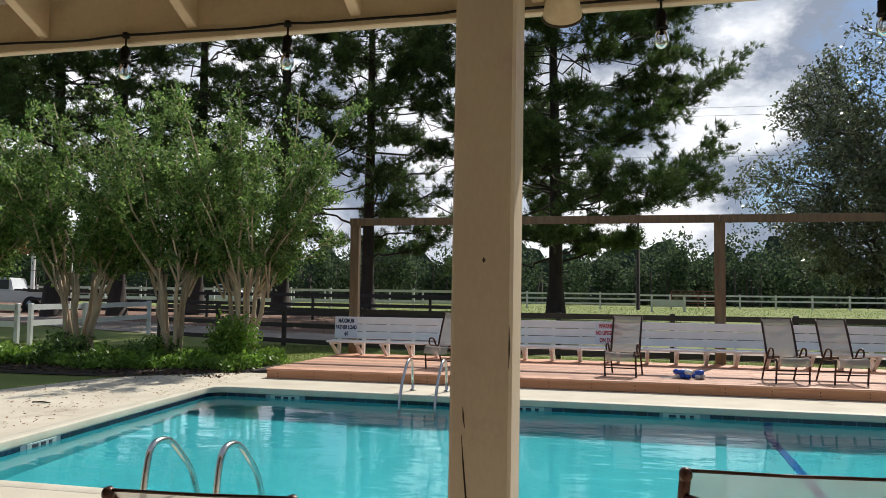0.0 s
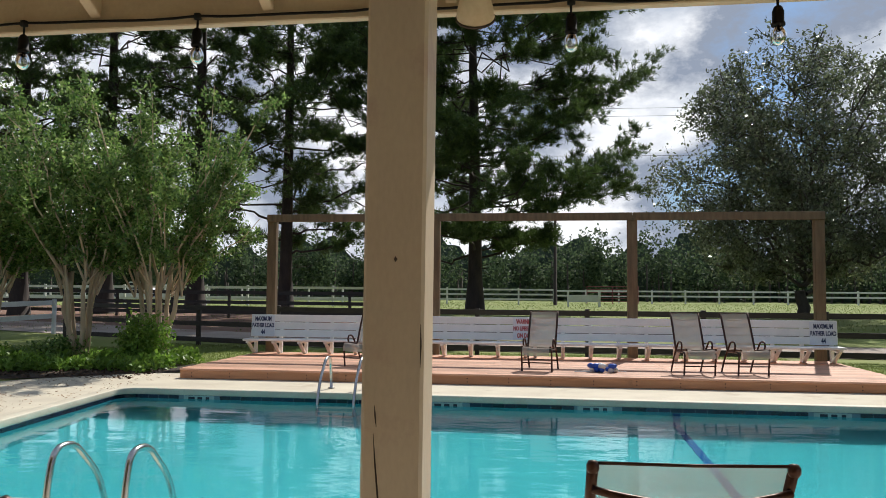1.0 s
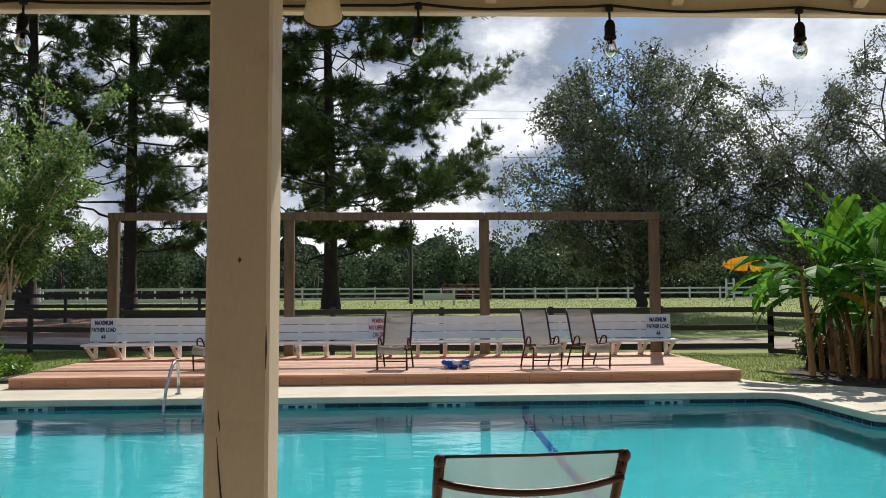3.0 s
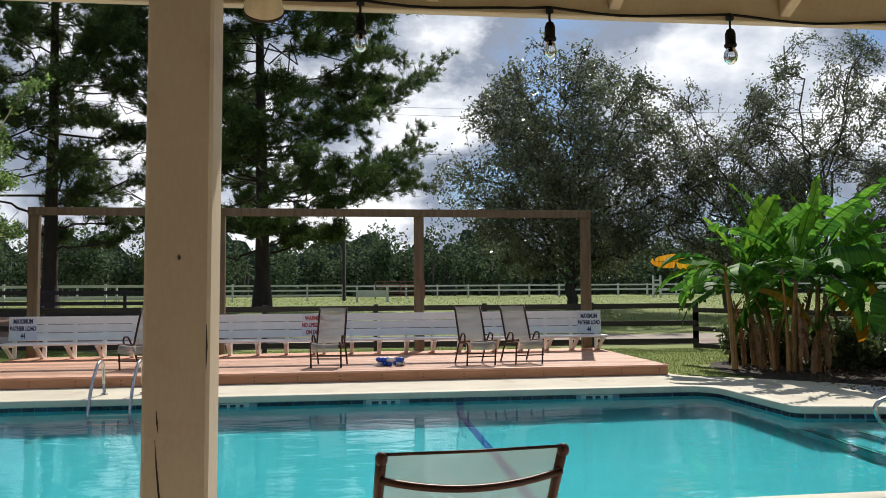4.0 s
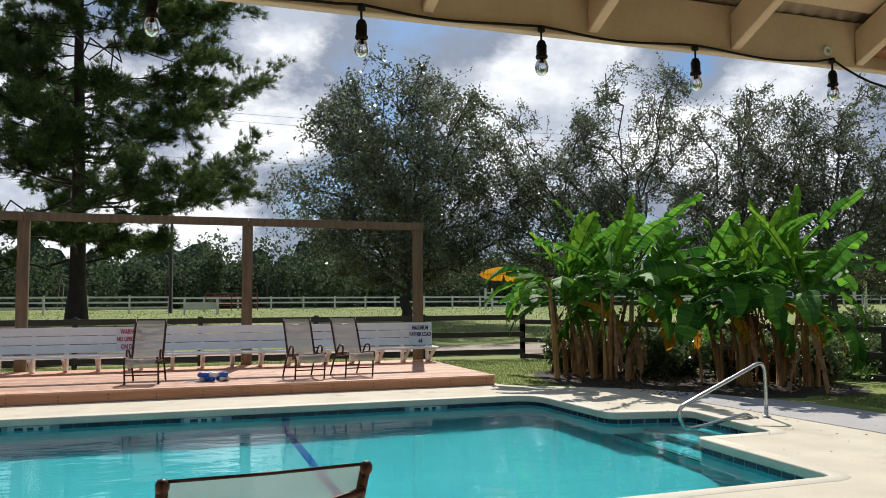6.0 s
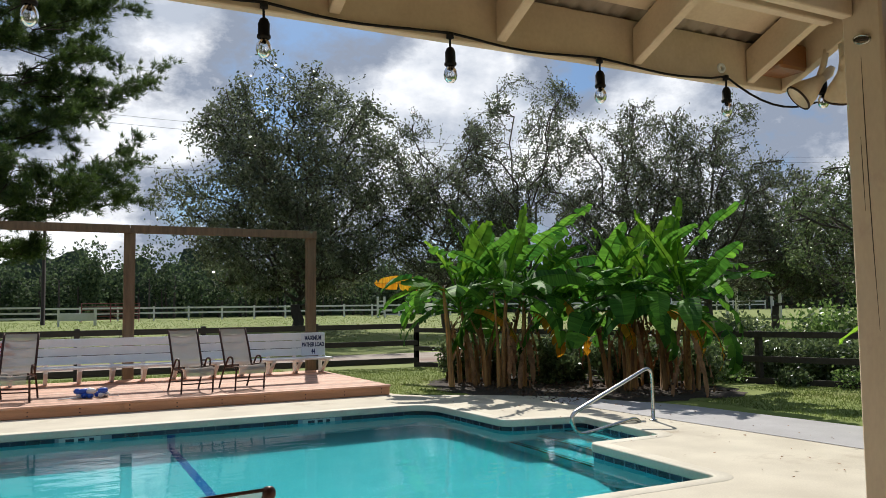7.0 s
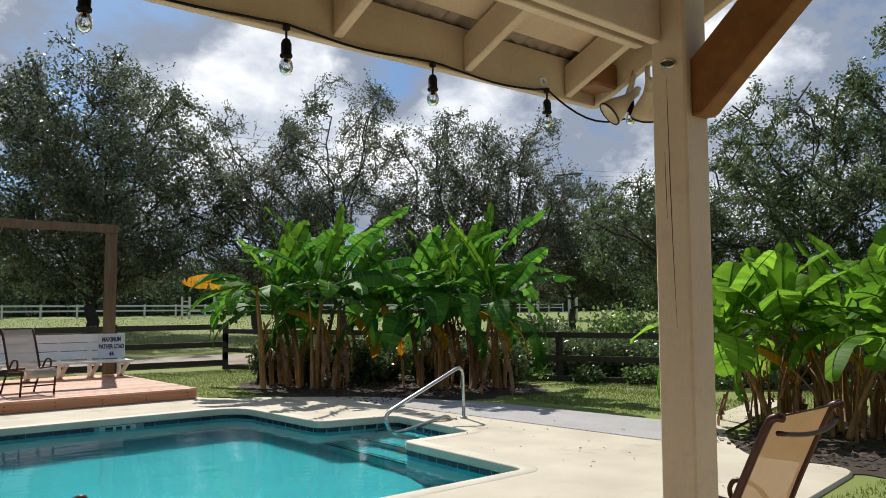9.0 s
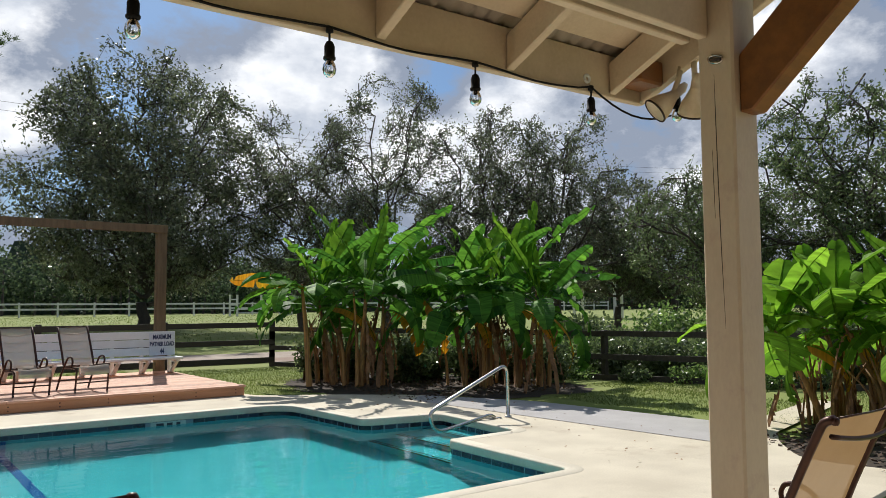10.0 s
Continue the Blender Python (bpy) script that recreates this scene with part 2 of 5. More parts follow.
MYRTLE_LEAF = foliage("myrtle_leaves", (0.056, 0.130, 0.028), (0.290, 0.410, 0.120), 0.36, 0.52, 0.35, 0.45)
COVER_LEAF = foliage("ground_cover_leaves", (0.110, 0.220, 0.028), (0.240, 0.380, 0.060), 0.45, 0.4, 0.4)
WOODS_LEAF = foliage("woods_leaves", (0.036, 0.064, 0.034), (0.120, 0.165, 0.080), 0.7, 0.42, 0.5, 0.2)
GRASS_BLADE = foliage("grass_blades", (0.120, 0.180, 0.035), (0.240, 0.280, 0.075), 0.6, 0.4, 0.3)
BANANA_LEAF = foliage("banana_leaf", (0.022, 0.095, 0.016), (0.160, 0.380, 0.040), 0.55, 0.44, 0.5, 0.12, True)
BRIGHT_BANANA_LEAF = foliage("bright_banana_leaf", (0.070, 0.190, 0.016), (0.270, 0.500, 0.040), 0.52, 0.58, 0.4, 0.15, True)
YELLOW_LEAF = foliage("yellow_banana_leaf", (0.55, 0.22, 0.010), (0.62, 0.34, 0.020), 0.45, 0.4, 0.35, 0.5, True)
RUST = material("red_roof", (0.30, 0.085, 0.035), (0.22, 0.06, 0.025), 0.6, 2, 30, 0.1)
CAR_WHITE = material("white_car_paint", (0.75, 0.76, 0.77), (0.70, 0.71, 0.72), 0.25, 2, 30, 0)
CAR_GLASS = material("dark_car_glass", (0.02, 0.025, 0.03), rough=0.08, bump=0)
RUBBER = material("black_rubber", (0.02, 0.02, 0.02), rough=0.8)
FLOAT_BLUE = material("blue_float", (0.02, 0.10, 0.50), (0.015, 0.07, 0.40), 0.4, 6, 40, 0.05)
FLOAT_WHITE = material("white_float", (0.78, 0.78, 0.76), rough=0.4)
RED_PIPE = material("red_pipe", (0.22, 0.05, 0.04), rough=0.5)
WALL_PAINT = material("cream_siding", (0.55, 0.47, 0.36), (0.48, 0.40, 0.30), 0.7, 3, 40, 0.1)


def glassy(name, colour, rough, ior, relief=0.0, wave=(2.2, 9.0)):
    m = bpy.data.materials.new(name)
    m.use_nodes = True
    n, l = m.node_tree.nodes, m.node_tree.links
    p = n["Principled BSDF"]
    p.inputs["Base Color"].default_value = (*colour, 1)
    p.inputs["Roughness"].default_value, p.inputs["IOR"].default_value = rough, ior
    p.inputs["Transmission Weight"].default_value = 1.0
    if relief:
        co = n.new("ShaderNodeTexCoord")
        mp = n.new("ShaderNodeMapping")
        mp.inputs["Scale"].default_value = (0.55, 1.3, 1)
        l.new(co.outputs["Object"], mp.inputs["Vector"])
        a, b = n.new("ShaderNodeTexNoise"), n.new("ShaderNodeTexNoise")
        a.inputs["Scale"].default_value, b.inputs["Scale"].default_value = wave
        a.inputs["Detail"].default_value, b.inputs["Detail"].default_value = 2, 2
        l.new(mp.outputs["Vector"], a.inputs["Vector"])
        l.new(mp.outputs["Vector"], b.inputs["Vector"])
        mx = n.new("ShaderNodeMath")
        mx.operation = "MULTIPLY_ADD"
        mx.inputs[1].default_value = 0.18
        l.new(b.outputs["Fac"], mx.inputs[0])
        l.new(a.outputs["Fac"], mx.inputs[2])
        bp = n.new("ShaderNodeBump")
        bp.inputs["Strength"].default_value, bp.inputs["Distance"].default_value = 1.0, relief
        l.new(mx.outputs[0], bp.inputs["Height"])
        l.new(bp.outputs["Normal"], p.inputs["Normal"])
    return m


WATER = glassy("pool_water", (0.80, 0.98, 0.99), 0.05, 1.22, 0.006)
BULB_GLASS = glassy("bulb_glass", (0.97, 0.96, 0.94), 0.02, 1.45)


def sling_material(name, a, b, through_colour, open_part):
    """Woven mesh cloth: lets part of the light through."""
    m = material(name, a, b, 0.85, 8, 300, 0.1)
    n, l = m.node_tree.nodes, m.node_tree.links
    p, out = n["Principled BSDF"], n["Material Output"]
    t = n.new("ShaderNodeBsdfTranslucent")
    t.inputs["Color"].default_value = (*through_colour, 1)
    a = n.new("ShaderNodeMixShader")
    a.inputs["Fac"].default_value = 0.42
    l.new(p.outputs["BSDF"], a.inputs[1])
    l.new(t.outputs["BSDF"], a.inputs[2])
    c = n.new("ShaderNodeBsdfTransparent")
    b = n.new("ShaderNodeMixShader")
    b.inputs["Fac"].default_value = open_part
    l.new(a.outputs["Shader"], b.inputs[1])
    l.new(c.outputs["BSDF"], b.inputs[2])
    l.new(b.outputs["Shader"], out.inputs["Surface"])
    return m


SLING = sling_material("sling_mesh", (0.60, 0.57, 0.50), (0.53, 0.50, 0.44), (0.27, 0.24, 0.19), 0.38)
TAN_SLING = sling_material("tan_sling_mesh", (0.40, 0.29, 0.17), (0.34, 0.24, 0.135), (0.30, 0.18, 0.08), 0.12)


# ---- builders ----
def fast_mesh(name, verts, faces, smooth=False):
    """verts N x 3, faces M x k (all with k corners)."""
    verts, faces = np.asarray(verts, np.float32), np.asarray(faces, np.int32)
    me = bpy.data.meshes.new(name)
    k = faces.shape[1]
    me.vertices.add(len(verts))
    me.vertices.foreach_set("co", verts.ravel())
    me.loops.add(faces.size)
    me.loops.foreach_set("vertex_index", faces.ravel())
    me.polygons.add(len(faces))
    me.polygons.foreach_set("loop_start", np.arange(0, faces.size, k, dtype=np.int32))
    if smooth:
        me.polygons.foreach_set("use_smooth", np.ones(len(faces), dtype=bool))
    me.update(calc_edges=True)
    return me


def place(name, me, mat, parent=None, m=None, label=""):
    ob = new(name, me)
    if mat and not me.materials:
        me.materials.append(mat)
    if parent:
        ob.parent = parent
    if m is not None:
        ob.matrix_basis = m
    if label:
        ob["label"] = label
    return ob


def thing(name, m=None, label="", category="", group="", kind=""):
    ob = new(name)
    ob.empty_display_size = 0.1
    if m is not None:
        ob.matrix_basis = m
    return tagged(ob, label, category, group, kind)


def bm_mesh(name, bm, smooth=False):
    bmesh.ops.recalc_face_normals(bm, faces=bm.faces)
    me = bpy.data.meshes.new(name)
    bm.to_mesh(me)
    bm.free()
    if smooth:
        me.polygons.foreach_set("use_smooth", [True] * len(me.polygons))
    return me


def part(name, bm, mat, parent, label=""):
    return place(name, bm_mesh(name, bm), mat, parent, None, label)


def box(*parts, bevel=0.006):
    """A bmesh of bevelled boxes, each (x0, y0, z0, x1, y1, z1)."""
    bm = bmesh.new()
    for x0, y0, z0, x1, y1, z1 in parts:
        made = bmesh.ops.create_cube(bm, size=1, matrix=Matrix.LocRotScale(((x0 + x1) / 2, (y0 + y1) / 2, (z0 + z1) / 2), None, (abs(x1 - x0), abs(y1 - y0), abs(z1 - z0))))
        if bevel:
            edges = list({e for v in made["verts"] for e in v.link_edges})
            bmesh.ops.bevel(bm, geom=edges, offset=bevel, segments=1, affect="EDGES")
    return bm


def tube_geo(path, radii, n=8, cap=True):
    """Rings along a path: verts, quads."""
    path = np.asarray(path, float)
    radii = np.broadcast_to(np.asarray(radii, float), (len(path),))
    d = np.gradient(path, axis=0)
    d /= np.linalg.norm(d, axis=1)[:, None] + 1e-9
    ref = np.array((0.0, 0.0, 1.0)) if abs(d[0][2]) < 0.9 else np.array((1.0, 0.0, 0.0))
    u = np.cross(d[0], ref)
    u /= np.linalg.norm(u)
    a = np.linspace(0, 2 * math.pi, n, endpoint=False)
    vs = []
    for p, r, t in zip(path, radii, d):
        u = u - t * (u @ t)
        u /= np.linalg.norm(u) + 1e-9
        w = np.cross(t, u)
        vs.append(p + r * (np.cos(a)[:, None] * u + np.sin(a)[:, None] * w))
    k = len(path)
    i = np.arange(n)
    j = (i + 1) % n
    fs = np.concatenate([np.stack([s * n + i, s * n + j, (s + 1) * n + j, (s + 1) * n + i], 1) for s in range(k - 1)])
    vs = np.concatenate(vs)
    if cap and n > 3:
        h = n // 2
        for base in (0, (k - 1) * n):
            ring = [base + q for q in range(n)]
            fs = np.concatenate([fs, [[ring[q], ring[q + 1], ring[n - 2 - q], ring[n - 1 - q]] for q in range(h - 1)]])
    return vs, fs


def tubes_mesh(name, list_of, smooth=True):
    vs, fs, at = [], [], 0
    for v, f in list_of:
        vs.append(v)
        fs.append(f + at)
        at += len(v)
    return fast_mesh(name, np.concatenate(vs), np.concatenate(fs), smooth)


def bend(points, radius=0.06, steps=6):
    """A polyline with rounded corners."""
    pts = [np.array(p, float) for p in points]
    out = [pts[0]]
    for a, b, c in zip(pts, pts[1:], pts[2:]):
        r = min(radius, 0.48 * np.linalg.norm(b - a), 0.48 * np.linalg.norm(c - b))
        p, q = b + (a - b) / np.linalg.norm(a - b) * r, b + (c - b) / np.linalg.norm(c - b) * r
        for s in np.linspace(0, 1, steps):
            out.append((1 - s) ** 2 * p + 2 * s * (1 - s) * b + s * s * q)
    out.append(pts[-1])
    return np.array(out)


def rng_dirs(rng, n):
    v = rng.normal(size=(n, 3))
    return v / np.linalg.norm(v, axis=1)[:, None]


def leaves_geo(rng, pts, length, width, droop=0.3, spread=1.0):
    """One folded rhombus for each point."""
    n = len(pts)
    d = rng_dirs(rng, n) * spread
    d[:, 2] -= droop
    d /= np.linalg.norm(d, axis=1)[:, None]
    s = np.cross(d, rng_dirs(rng, n))
    s /= np.linalg.norm(s, axis=1)[:, None] + 1e-9
    L = (length * rng.uniform(0.6, 1.25, n))[:, None]
    W = (width * rng.uniform(0.6, 1.25, n))[:, None]
    a, c = pts, pts + d * L
    b, e = pts + d * L * 0.45 + s * W, pts + d * L * 0.45 - s * W
    vs = np.stack([a, b, c, e], 1).reshape(-1, 3)
    fs = np.arange(4 * n).reshape(-1, 4)
    return vs, fs


def limb(rng, a, b, r0, r1, sag=0.1, steps=6, n=7, wob=0.05):
    a, b = np.array(a, float), np.array(b, float)
    s = np.linspace(0, 1, steps)
    L = np.linalg.norm(b - a)
    p = a + (b - a) * s[:, None]
    p[1:-1] += rng.normal(size=(steps - 2, 3)) * wob * L
    p[:, 2] += sag * L * 4 * s * (1 - s)
    return p, tube_geo(p, r0 + (r1 - r0) * s, n)


# ---- ground ----
def rise(x, y):
    """The field beyond the fence lies a little higher."""
    t = min(1.0, max(0.0, (y - 19.0) / 19.0))
    e = min(1.0, max(0.0, (x - 15.0) / 12.0))
    return -0.03 + 0.36 * max(t * t * (3 - 2 * t), 0.6 * e * e * (3 - 2 * e))


def spaced(lo, hi, n):
    return np.linspace(lo, hi, n)


gx = np.unique(np.concatenate([spaced(-1500, -120, 8), spaced(-120, -30, 10), spaced(-30, 40, 71), spaced(40, 130, 10), spaced(130, 1500, 8)]))
gy = np.unique(np.concatenate([spaced(-900, -60, 6), spaced(-60, -8, 8), spaced(-8, 60, 69), spaced(60, 150, 10), spaced(150, 2500, 8)]))


def in_pool_block(x, y):
    return -4.4 < x < 9.4 and 4.3 < y < 10.95


gv = [(x, y, -1.6 if in_pool_block(x, y) else rise(x, y)) for y in gy for x in gx]
nx = len(gx)
gf = [(r * nx + c, r * nx + c + 1, (r + 1) * nx + c + 1, (r + 1) * nx + c) for r in range(len(gy) - 1) for c in range(nx - 1)]
ground = place("ground", fast_mesh("ground", gv, gf, True), GRASS_SOIL)
tagged(ground, "mown green lawn with bare sandy patches", "lawn", kind="structure")

POOL = [(-3.02, 4.85), (7.29, 4.85), (7.38, 6.62), (8.33, 6.62), (8.47, 8.14), (7.46, 8.34), (7.41, 10.27), (-3.54, 10.42)]
POOL_ROUND = (0.14, 0.10, 0.10, 0.10, 0.14, 0.14, 0.42, 0.30)
WATER_Z = -0.128
FLOOR_Z = -0.90
PAVE = [(-5.9, -7), (6.9, -7), (7.1, 1.9), (7.75, 2.78), (9.35, 3.0), (9.15, 3.85), (9.9, 4.5), (10.6, 4.9), (10.4, 6.4), (10.2, 8.4), (9.4, 10.1), (8.5, 10.9), (7.5, 11.55), (7.5, 12.4), (-3.9, 12.4), (-4.6, 11.9), (-5.6, 11.0), (-6.0, 9.0), (-6.2, 5.0)]


def rounded_loop(points, radii, steps=5):
    pts = [np.array((*p, 0.0)) for p in points]
    n, out = len(pts), []
    radii = np.broadcast_to(radii, (n,))
    for i in range(n):
        radius = radii[i]
        a, b, c = pts[i - 1], pts[i], pts[(i + 1) % n]
        p, q = b + (a - b) / np.linalg.norm(a - b) * radius, b + (c - b) / np.linalg.norm(c - b) * radius
        for s in np.linspace(0, 1, steps):
            out.append((1 - s) ** 2 * p + 2 * s * (1 - s) * b + s * s * q)
    return np.array(out)[:, :2]


def offset_loop(loop, d):
    """The loop moved outward by d (loop runs counter-clockwise)."""
    nxt, prv = np.roll(loop, -1, 0), np.roll(loop, 1, 0)
    t = nxt - prv
    t /= np.linalg.norm(t, axis=1)[:, None]
    return loop + d * np.stack([t[:, 1], -t[:, 0]], 1)


def sheet_mesh(name, outer, hole=None, z=0.0):
    bm = bmesh.new()
    for loop in (outer, hole):
        if loop is None:
            continue
        vs = [bm.verts.new((x, y, z)) for x, y in loop]
        for a, b in zip(vs, vs[1:] + vs[:1]):
            bm.edges.new((a, b))
    bmesh.ops.triangle_fill(bm, use_beauty=True, edges=bm.edges[:])
    for f in bm.faces:
        if f.normal.z < 0:
            f.normal_flip()
    me = bpy.data.meshes.new(name)
    bm.to_mesh(me)
    bm.free()
    return me


pool_loop = rounded_loop(POOL, POOL_ROUND)
pave_loop = rounded_loop(PAVE, 0.3)
rim_loop = offset_loop(pool_loop, 0.15)
pavement = place("pavement", sheet_mesh("pavement", pave_loop, rim_loop, 0.0), CONCRETE)
tagged(pavement, "worn cream painted concrete round the pool", "paving", kind="structure")


def sweep_loop(name, loop, profile, mat, smooth=True):
    """profile: (outward, z) points, swept round the loop."""
    n, rings = len(loop), []
    for o, z in profile:
        rings.append(np.column_stack([offset_loop(loop, o), np.full(n, z)]))
    i = np.arange(n)
    j = (i + 1) % n
    fs = np.concatenate([np.stack([k * n + i, k * n + j, (k + 1) * n + j, (k + 1) * n + i], 1) for k in range(len(profile) - 1)])
    return place(name, fast_mesh(name, np.concatenate(rings), fs, smooth), mat)


edge = sweep_loop("pavement_edge", pave_loop, [(0, 0.0), (0.015, -0.012), (0.02, -0.2)], CONCRETE)
edge.parent = pavement
coping = sweep_loop("pool_coping", pool_loop, [(0.155, -0.02), (0.152, 0.0), (0.148, 0.002), (0.014, 0.003), (0.004, 0.001), (-0.002, -0.006), (-0.004, -0.012), (-0.006, -0.072), (-0.004, -0.080), (0.03, -0.084)], COPING)
tagged(coping, "white painted rounded concrete pool edge", "pool coping", kind="structure")
shell = sweep_loop("pool_wall", offset_loop(pool_loop, 0.012), [(0, -0.07), (0, FLOOR_Z - 0.01)], PLASTER, False)
tagged(shell, "turquoise plastered swimming pool walls", "pool wall", kind="structure")
pool_floor = place("pool_floor", sheet_mesh("pool_floor", offset_loop(pool_loop, 0.1), None, FLOOR_Z), PLASTER)
tagged(pool_floor, "turquoise plastered swimming pool floor", "pool floor", kind="structure")
water = place("water", sheet_mesh("water", offset_loop(pool_loop, 0.004), None, WATER_Z), WATER)
water.visible_shadow = False
tagged(water, "clear turquoise pool water with small ripples", "water", kind="structure")

lane = place("lane_line", bm_mesh("lane_line", box((3.90, 5.2, FLOOR_Z - 0.005, 3.99, 10.29, FLOOR_Z + 0.008), (3.90, 10.285, FLOOR_Z, 3.99, 10.318, -0.20), bevel=0.002)), LANE_BLUE)
tagged(lane, "dark blue line across the pool floor", "pool line", kind="structure")

steps = thing("pool_steps", None, "turquoise pool steps with black edges", "pool steps", kind="structure")
for k in range(3):
    x0, z1 = 8.20 - 0.36 * k, -0.235 - 0.19 * k
    far = 8.17 + 0.06 * k
    part("tread", box((x0, 6.63, FLOOR_Z - 0.01, 8.46 if k == 0 else x0 + 0.37, far, z1), bevel=0.012), PLASTER, steps)
    for dx in (-0.003, 0.050):
        part("step_edge", box((x0 + dx, 6.66, z1 - 0.02, x0 + dx + 0.022, far - 0.02, z1 + 0.004), bevel=0.002), STEP_BLACK, steps, "black tread edge")

# grey slab beside the pool steps and the paths
grey = place("pavement_grey", sheet_mesh("pavement_grey", rounded_loop([(9.35, 4.3), (10.6, 5.0), (10.25, 8.3), (9.5, 9.9), (9.0, 9.6), (9.15, 7.2)], 0.2), None, 0.005), CONCRETE_GREY)
tagged(grey, "grey worn concrete path beside the pool", "path", kind="structure")
path_e = place("pavement_path", sheet_mesh("pavement_path", rounded_loop([(10.3, 4.75), (13.4, 5.55), (13.4, 5.95), (10.3, 5.25)], 0.15), None, -0.004), CONCRETE)
tagged(path_e, "narrow concrete path over the lawn", "path", kind="structure")


def fence_y(x):
    return 17.6 - 0.06 * x if x > -3 else 17.78 + (-3 - x) * 0.38


def strip(name, x0, x1, d0, d1, mat, label, cat, n=60, lift=0.02):
    xs = np.linspace(x0, x1, n)
    rows = 6
    vs = [(x, fence_y(x) + d0 + (d1 - d0) * r / rows, rise(x, fence_y(x) + d0 + (d1 - d0) * r / rows) + lift) for r in range(rows + 1) for x in xs]
    fs = [(r * n + c, r * n + c + 1, (r + 1) * n + c + 1, (r + 1) * n + c) for r in range(rows) for c in range(n - 1)]
    return tagged(place(name, fast_mesh(name, vs, fs, True), mat), label, cat, kind="structure")


strip("road", -60, 34, 1.0, 4.6, GRAVEL, "pale gravel drive behind the fence", "road")
strip("pine_straw_ground", -60, -3, 4.6, 19.0, STRAW, "brown pine straw under the pines", "ground")
def ragged(loop, seed, step=0.12, amp=0.10):
    """The loop cut into short lengths with an uneven margin."""
    rng = np.random.default_rng(seed)
    out = []
    for a, b in zip(loop, np.roll(loop, -1, 0)):
        n = max(1, int(np.linalg.norm(b - a) / step))
        for s in np.arange(n) / n:
            out.append(a + (b - a) * s)
    out = np.array(out)
    k = len(out)
    w = rng.normal(0, 1, k) * 0.5 + np.repeat(rng.normal(0, 1, k // 5 + 1), 5)[:k] * 0.7
    return offset_loop(out, 0.0) + (offset_loop(out, 1.0) - out) * (w * amp)[:, None]


bed_w = place("mulch_bed", sheet_mesh("mulch_bed", rounded_loop([(-12, 11.0), (-5.75, 11.2), (-3.8, 12.4), (-3.7, 13.4), (-5, 15.2), (-12, 15)], 0.5), None, -0.012), MULCH)
tagged(bed_w, "dark mulched planting bed", "planting bed", kind="structure")
bed_e = place("mulch_bed_banana", sheet_mesh("mulch_bed_banana", ragged(rounded_loop([(8.4, 11.5), (9.5, 10.25), (10.6, 8.75), (12.3, 8.8), (12.9, 10.6), (11.6, 13.6), (10.2, 14.2), (8.9, 13.5)], 0.4), 2), None, -0.022), MULCH)
tagged(bed_e, "dark mulched bed under banana plants", "planting bed", kind="structure")
bed_s = place("mulch_bed_corner", sheet_mesh("mulch_bed_corner", ragged(rounded_loop([(9.15, 2.85), (9.12, 3.95), (10.6, 4.75), (12.8, 4.9), (13.2, 3.2), (11.4, 2.2), (10.0, 2.2)], 0.3), 3), None, -0.022), MULCH)
tagged(bed_s, "dark mulched bed at the corner of the pavement", "planting bed", kind="structure")

# ---- pavilion ----
SLOPE = 0.45
FASCIA_Y, FASCIA_X, FASCIA_Z = 2.50, 5.32, 2.26


def timber_post(x, y, w, d, h, lean, label):
    p = thing("pavilion_post", pose(x, y, 0, 0, lean, 0), label, "post", "pavilion posts")
    bm = box((-w / 2, -d / 2, 0, w / 2, d / 2, h), bevel=0.008)
    part("shaft", bm, CREAM, p)
    return p


post_a = timber_post(1.970, 1.895, 0.146, 0.155, 2.60, 0.35, "square cream painted timber post with drying cracks")
post_b = timber_post(4.862, 1.768, 0.146, 0.137, 2.60, 0.0, "square cream painted timber post with drying cracks")


def crack(parent, pts, w=0.003):
    """A dark split, thicker in the middle, on a post's face."""
    s = np.linspace(0, 1, len(pts))
    v, f = tube_geo(np.array(pts, float), 0.0006 + w * np.sin(s * math.pi) ** 0.6, 5)
    place("crack", tubes_mesh("crack", [(v, f)]), CRACK, parent)


crack(post_a, [(-0.042, -0.0775, 1.035), (-0.037, -0.0775, 0.97), (-0.030, -0.0775, 0.90), (-0.020, -0.0775, 0.80), (-0.012, -0.0775, 0.62)], 0.0017)
crack(post_a, [(-0.040, -0.0775, 1.10), (-0.038, -0.0775, 1.075), (-0.035, -0.0775, 1.05)], 0.0016)
crack(post_a, [(0.066, -0.0775, 1.29), (0.067, -0.0775, 1.24), (0.066, -0.0775, 1.19)], 0.0016)
crack(post_a, [(0.004, -0.0775, 1.447), (0.005, -0.0775, 1.440), (0.004, -0.0775, 1.434)], 0.004)
crack(post_b, [(-0.073, 0.005, 2.16), (-0.073, 0.004, 2.03), (-0.073, 0.001, 1.80), (-0.073, -0.004, 1.55), (-0.073, -0.012, 1.28)], 0.0011)
crack(post_b, [(-0.073, 0.02, 1.9), (-0.073, 0.018, 1.78), (-0.073, 0.016, 1.66)], 0.0008)
knot = thing("tie_ring", pose(4.786, 1.762, 2.212), "old metal ring screwed to the post", "ring")
kr = [(-0.004, 0.028 * math.cos(a), 0.014 * math.sin(a) + 0.2 * 0.028 * math.cos(a)) for a in np.linspace(0, 2 * math.pi, 17)]
place("ring", tubes_mesh("ring", [tube_geo(kr, 0.004, 6)]), STEEL, knot)
place("plate", tubes_mesh("plate", [tube_geo([(-0.003, -0.022, -0.004), (-0.003, 0.022, 0.004)], 0.006, 6)]), CRACK, knot)

